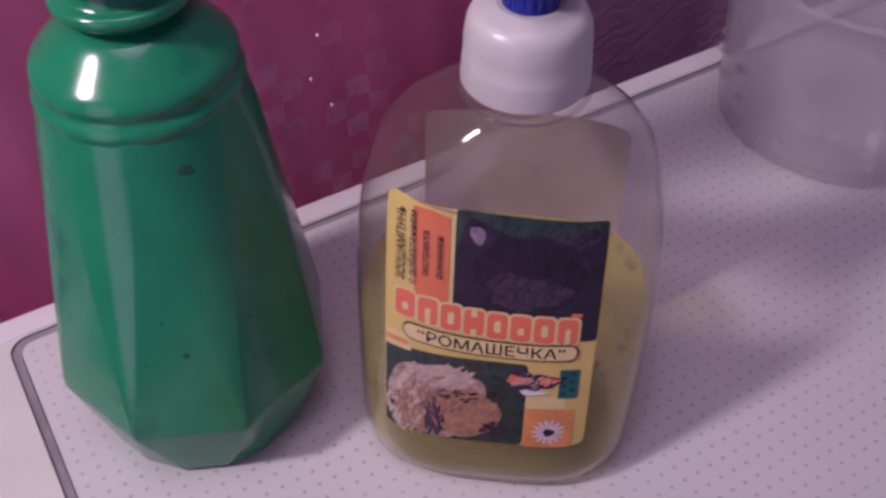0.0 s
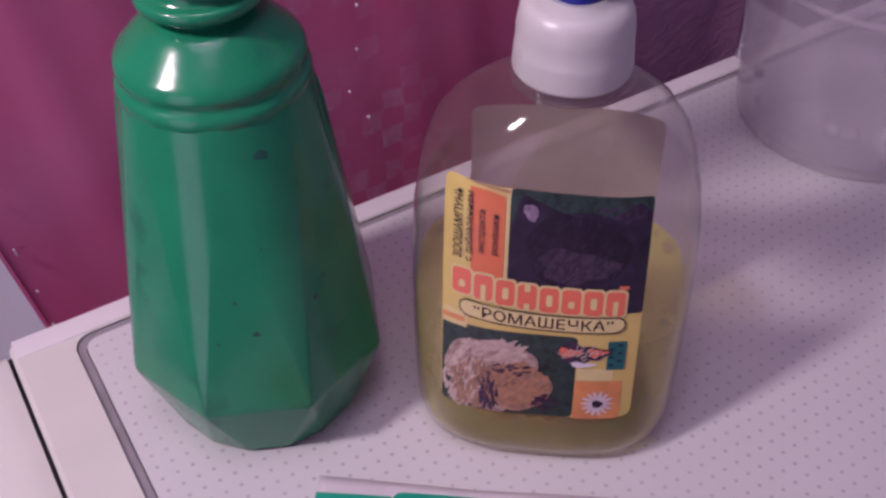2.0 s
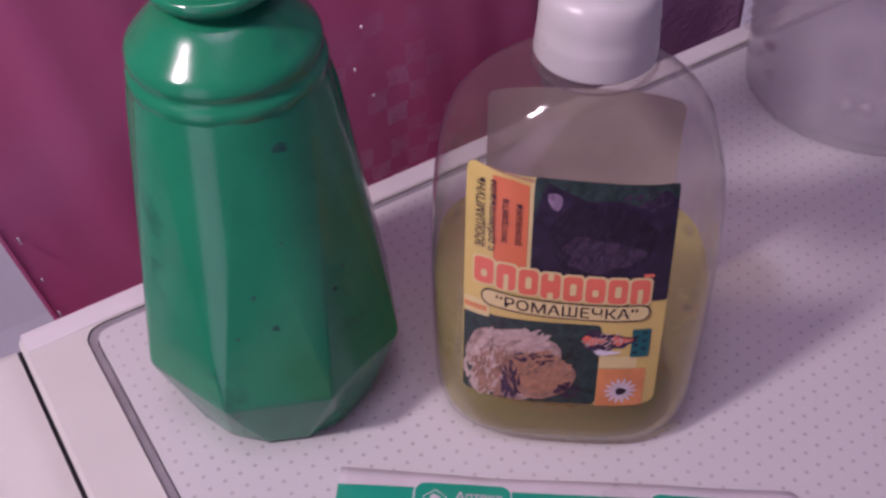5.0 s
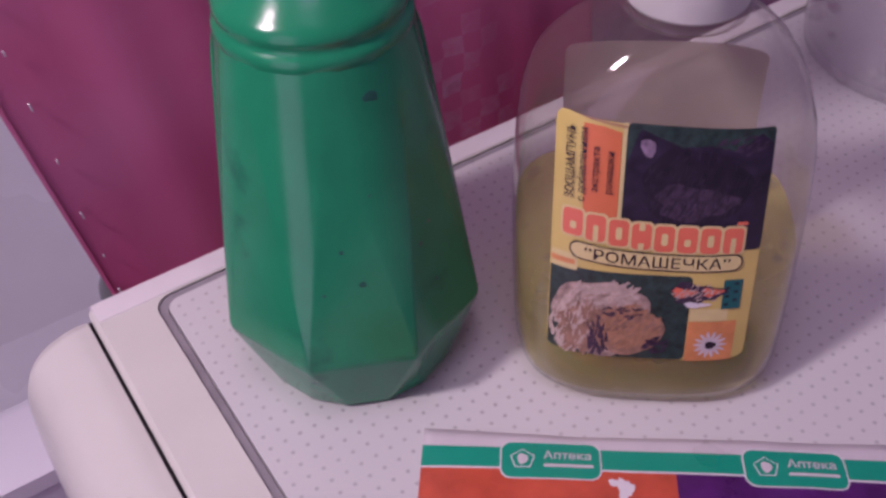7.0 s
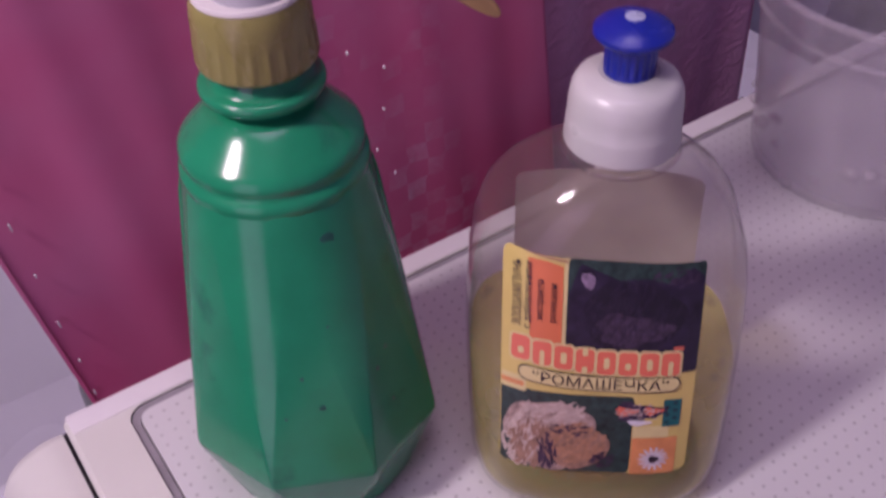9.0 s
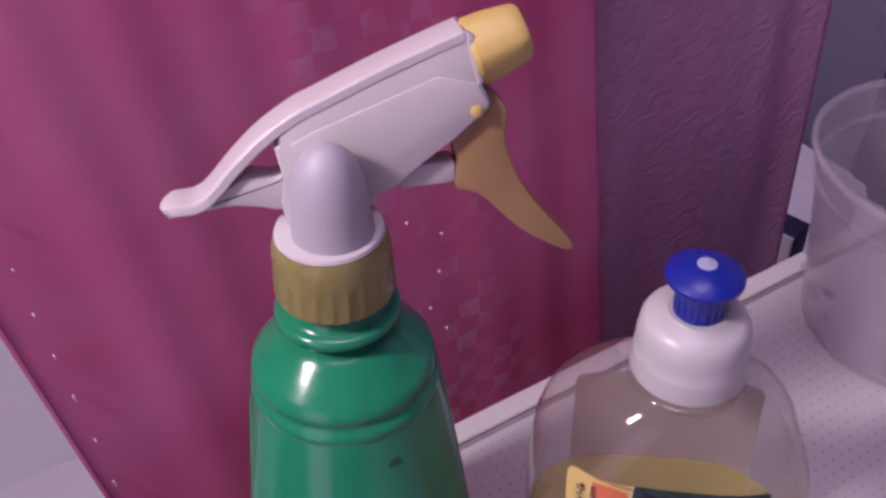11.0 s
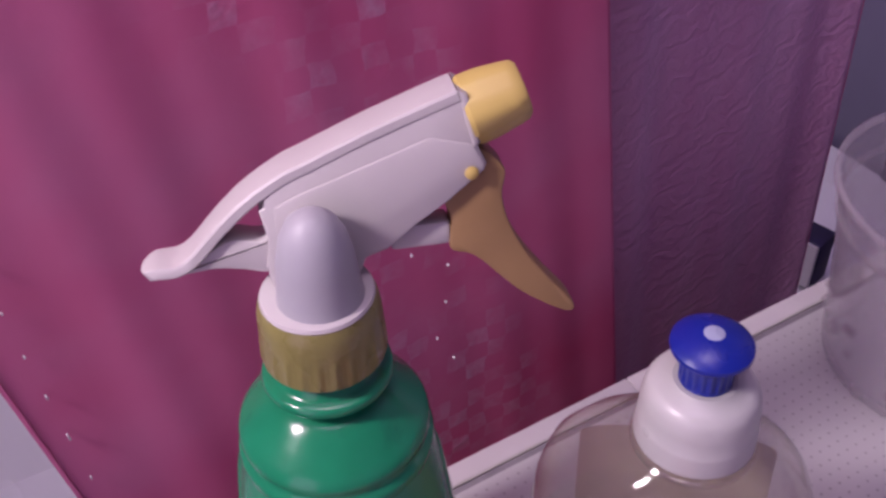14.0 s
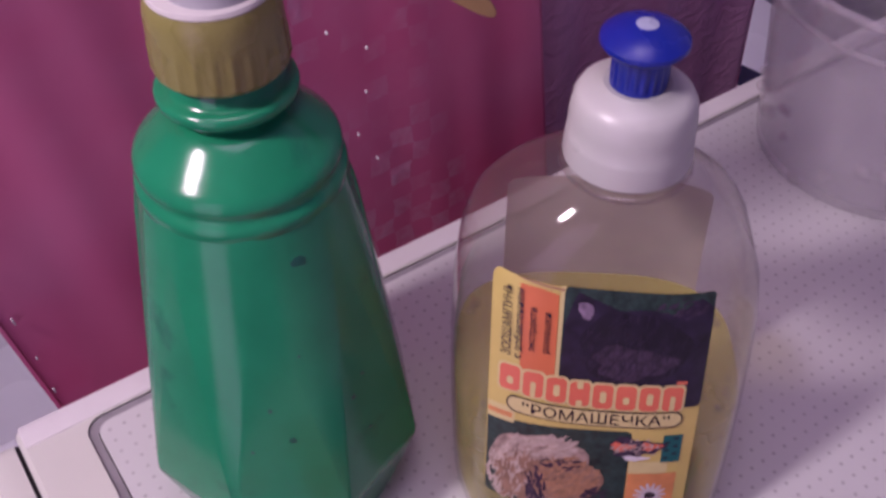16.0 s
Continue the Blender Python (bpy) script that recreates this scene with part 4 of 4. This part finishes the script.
# ---- the cup ----


def cup():
    ob = thing("plastic_cup", "milky translucent plastic measuring cup standing on the worktop", "cup", (0.3185, -0.0480, TOP))
    outer = [(0.0, 0.0010), (0.0430, 0.0010), (0.0460, 0.0002), (0.0470, 0.0012), (0.0477, 0.005), (0.0490, 0.020), (0.0512, 0.040), (0.0534, 0.058), (0.0546, 0.068), (0.0556, 0.0705), (0.0568, 0.078), (0.0582, 0.0828), (0.0594, 0.0846), (0.0592, 0.0858), (0.0580, 0.0856)]
    inner = [(0.0564, 0.0820), (0.0554, 0.0765), (0.0544, 0.0715), (0.0532, 0.0690), (0.0520, 0.058), (0.0500, 0.040), (0.0478, 0.020), (0.0464, 0.005), (0.042, 0.0030), (0.0, 0.0030)]
    part("wall", lathe([(max(r, 0.0004), z) for r, z in outer + inner], 72), "cup", ob)
    part("rim", lathe([(0.0580, 0.0830), (0.0600, 0.0840), (0.0600, 0.0858), (0.0584, 0.0866), (0.0571, 0.0856), (0.0573, 0.0836), (0.0580, 0.0830)], 72, closed=False), "cup", ob)
    part("ledge", lathe([(0.0550, 0.0690), (0.0566, 0.0700), (0.0568, 0.0712), (0.0554, 0.0720), (0.0544, 0.0706), (0.0550, 0.0690)], 72, closed=False), "cup", ob)
    rng = random.Random(3)
    for k in range(16):
        a, z = rng.uniform(2.2, 5.2), rng.uniform(0.003, 0.03)
        r = 0.0468 + 0.00010 * z * 1000
        bm = bmesh.new()
        bmesh.ops.create_uvsphere(bm, u_segments=10, v_segments=6, radius=rng.uniform(0.0015, 0.0048))
        part("droplet", moved(bm, lambda c: (r * math.cos(a) + c.x * 0.25 * abs(math.cos(a)) + c.x * 0.8 * abs(math.sin(a)), r * math.sin(a) + c.y * 0.25 * abs(math.sin(a)) + c.y * 0.8 * abs(math.cos(a)), z + c.z * 0.7)), "cup", ob)


cup()

# ---- the sachet ----


def sachet():
    ob = thing("sachet", "crinkled foil sachet with emerald band, orange and violet print", "packet", (0.0500, -0.0900, TOP), math.degrees(math.atan2(-0.6, 0.8)))
    W, H = 0.134, 0.105

    def height(x, y):
        fx, fy = min(x, W - x) / 0.03, min(-y, H + y) / 0.02
        puff = 0.0016 * max(0, min(1, fx)) * max(0, min(1, fy))
        return 0.0005 + puff + 0.0005 * max(0, 1 + y / 0.02) * (0.5 + 0.5 * math.sin(x * 95 + 0.6)) + 0.00025 * noise.noise((x * 60, y * 60, 0.7))

    outline = [(0.0, -0.0012), (0.045, -0.0024), (0.09, -0.0018), (0.128, -0.0014), (W, -0.007), (W, -0.05), (W - 0.001, -H), (0.0, -H)]
    bm = flat(outline, 0.003)
    part("pouch", moved(bm, lambda c: (c.x, c.y, height(c.x, c.y))), "foil", ob, "crinkled grey foil").modifiers.new("thickness", "SOLIDIFY").thickness = 0.0004

    def printed(name, polygon, material, lift, text="", parent=ob):
        return part(name, moved(flat(polygon, 0.003), lambda c: (c.x, c.y, height(c.x, c.y) + lift)), material, parent, text)

    printed("band", [(0.0, -0.0068), (W, -0.0068), (W, -0.0136), (0.0, -0.0136)], "emerald", 0.00012, "emerald green band")
    printed("line", [(0.0, -0.0134), (W, -0.0134), (W, -0.0140), (0.0, -0.0140)], "white_print_glint", 0.00016)
    printed("print_panel", [(0.0, -0.0140), (0.0695, -0.0140), (0.0695, -H + 0.006), (0.0, -H + 0.006)], "rust", 0.00012, "mottled orange-red print")
    printed("print_panel", [(0.0695, -0.0140), (W, -0.0140), (W, -H + 0.006), (0.0695, -H + 0.006)], "violet", 0.00012, "dark violet print")
    for x in (0.0218, 0.0878):
        badge = printed("badge_edge", rounded(x, x + 0.0278, -0.0172, -0.0048, 0.0032), "white_print_glint", 0.00022)
        printed("badge", rounded(x + 0.0004, x + 0.0274, -0.0168, -0.0052, 0.0029), "emerald", 0.00032, "rounded green badge", badge)
        ring = [(x + 0.0062 + 0.0036 * math.sin(2 * math.pi * k / 5), -0.0108 + 0.0034 * math.cos(2 * math.pi * k / 5)) for k in range(5)]
        printed("badge_sign", ring, "white_print_glint", 0.00040, "", badge)
        printed("badge_sign", [(x + 0.0062 + (a - x - 0.0062) * 0.90, -0.0108 + (b + 0.0108) * 0.90) for a, b in ring], "emerald", 0.00048, "", badge)
        printed("badge_sign", oval(x + 0.0062, -0.0108, 0.0015, 0.0018, 14, 0.1), "foil", 0.00056, "", badge)
        part("lettering", moved(lettering("Аптека", 0.0024, 0.0130), lambda c: (x + 0.0120 + c.x, -0.0105 + c.y, height(x + 0.012 + c.x, -0.0105) + 0.00045)), "foil", badge)
        printed("small_print", [(x + 0.012, -0.0122), (x + 0.0255, -0.0122), (x + 0.0255, -0.0132), (x + 0.012, -0.0132)], "foil", 0.00042, "", badge)
    printed("print_mark", oval(0.0555, -0.0195, 0.0022, 0.0034, 18, 0.22), "white_print_glint", 0.00024)
    printed("print_mark", oval(0.0530, -0.0175, 0.0020, 0.0011, 14, 0.2), "white_print_glint", 0.00026)
    # unreadable title as plain bars
    for x, w, y in ((0.010, 0.012, -0.028), (0.024, 0.007, -0.0285), (0.033, 0.005, -0.0285), (0.050, 0.006, -0.0285), (0.083, 0.010, -0.0285), (0.096, 0.008, -0.029), (0.118, 0.006, -0.029)):
        printed("title_bar", rounded(x, x + w, y - 0.008, y, 0.001), "white_print_glint", 0.00024)


sachet()
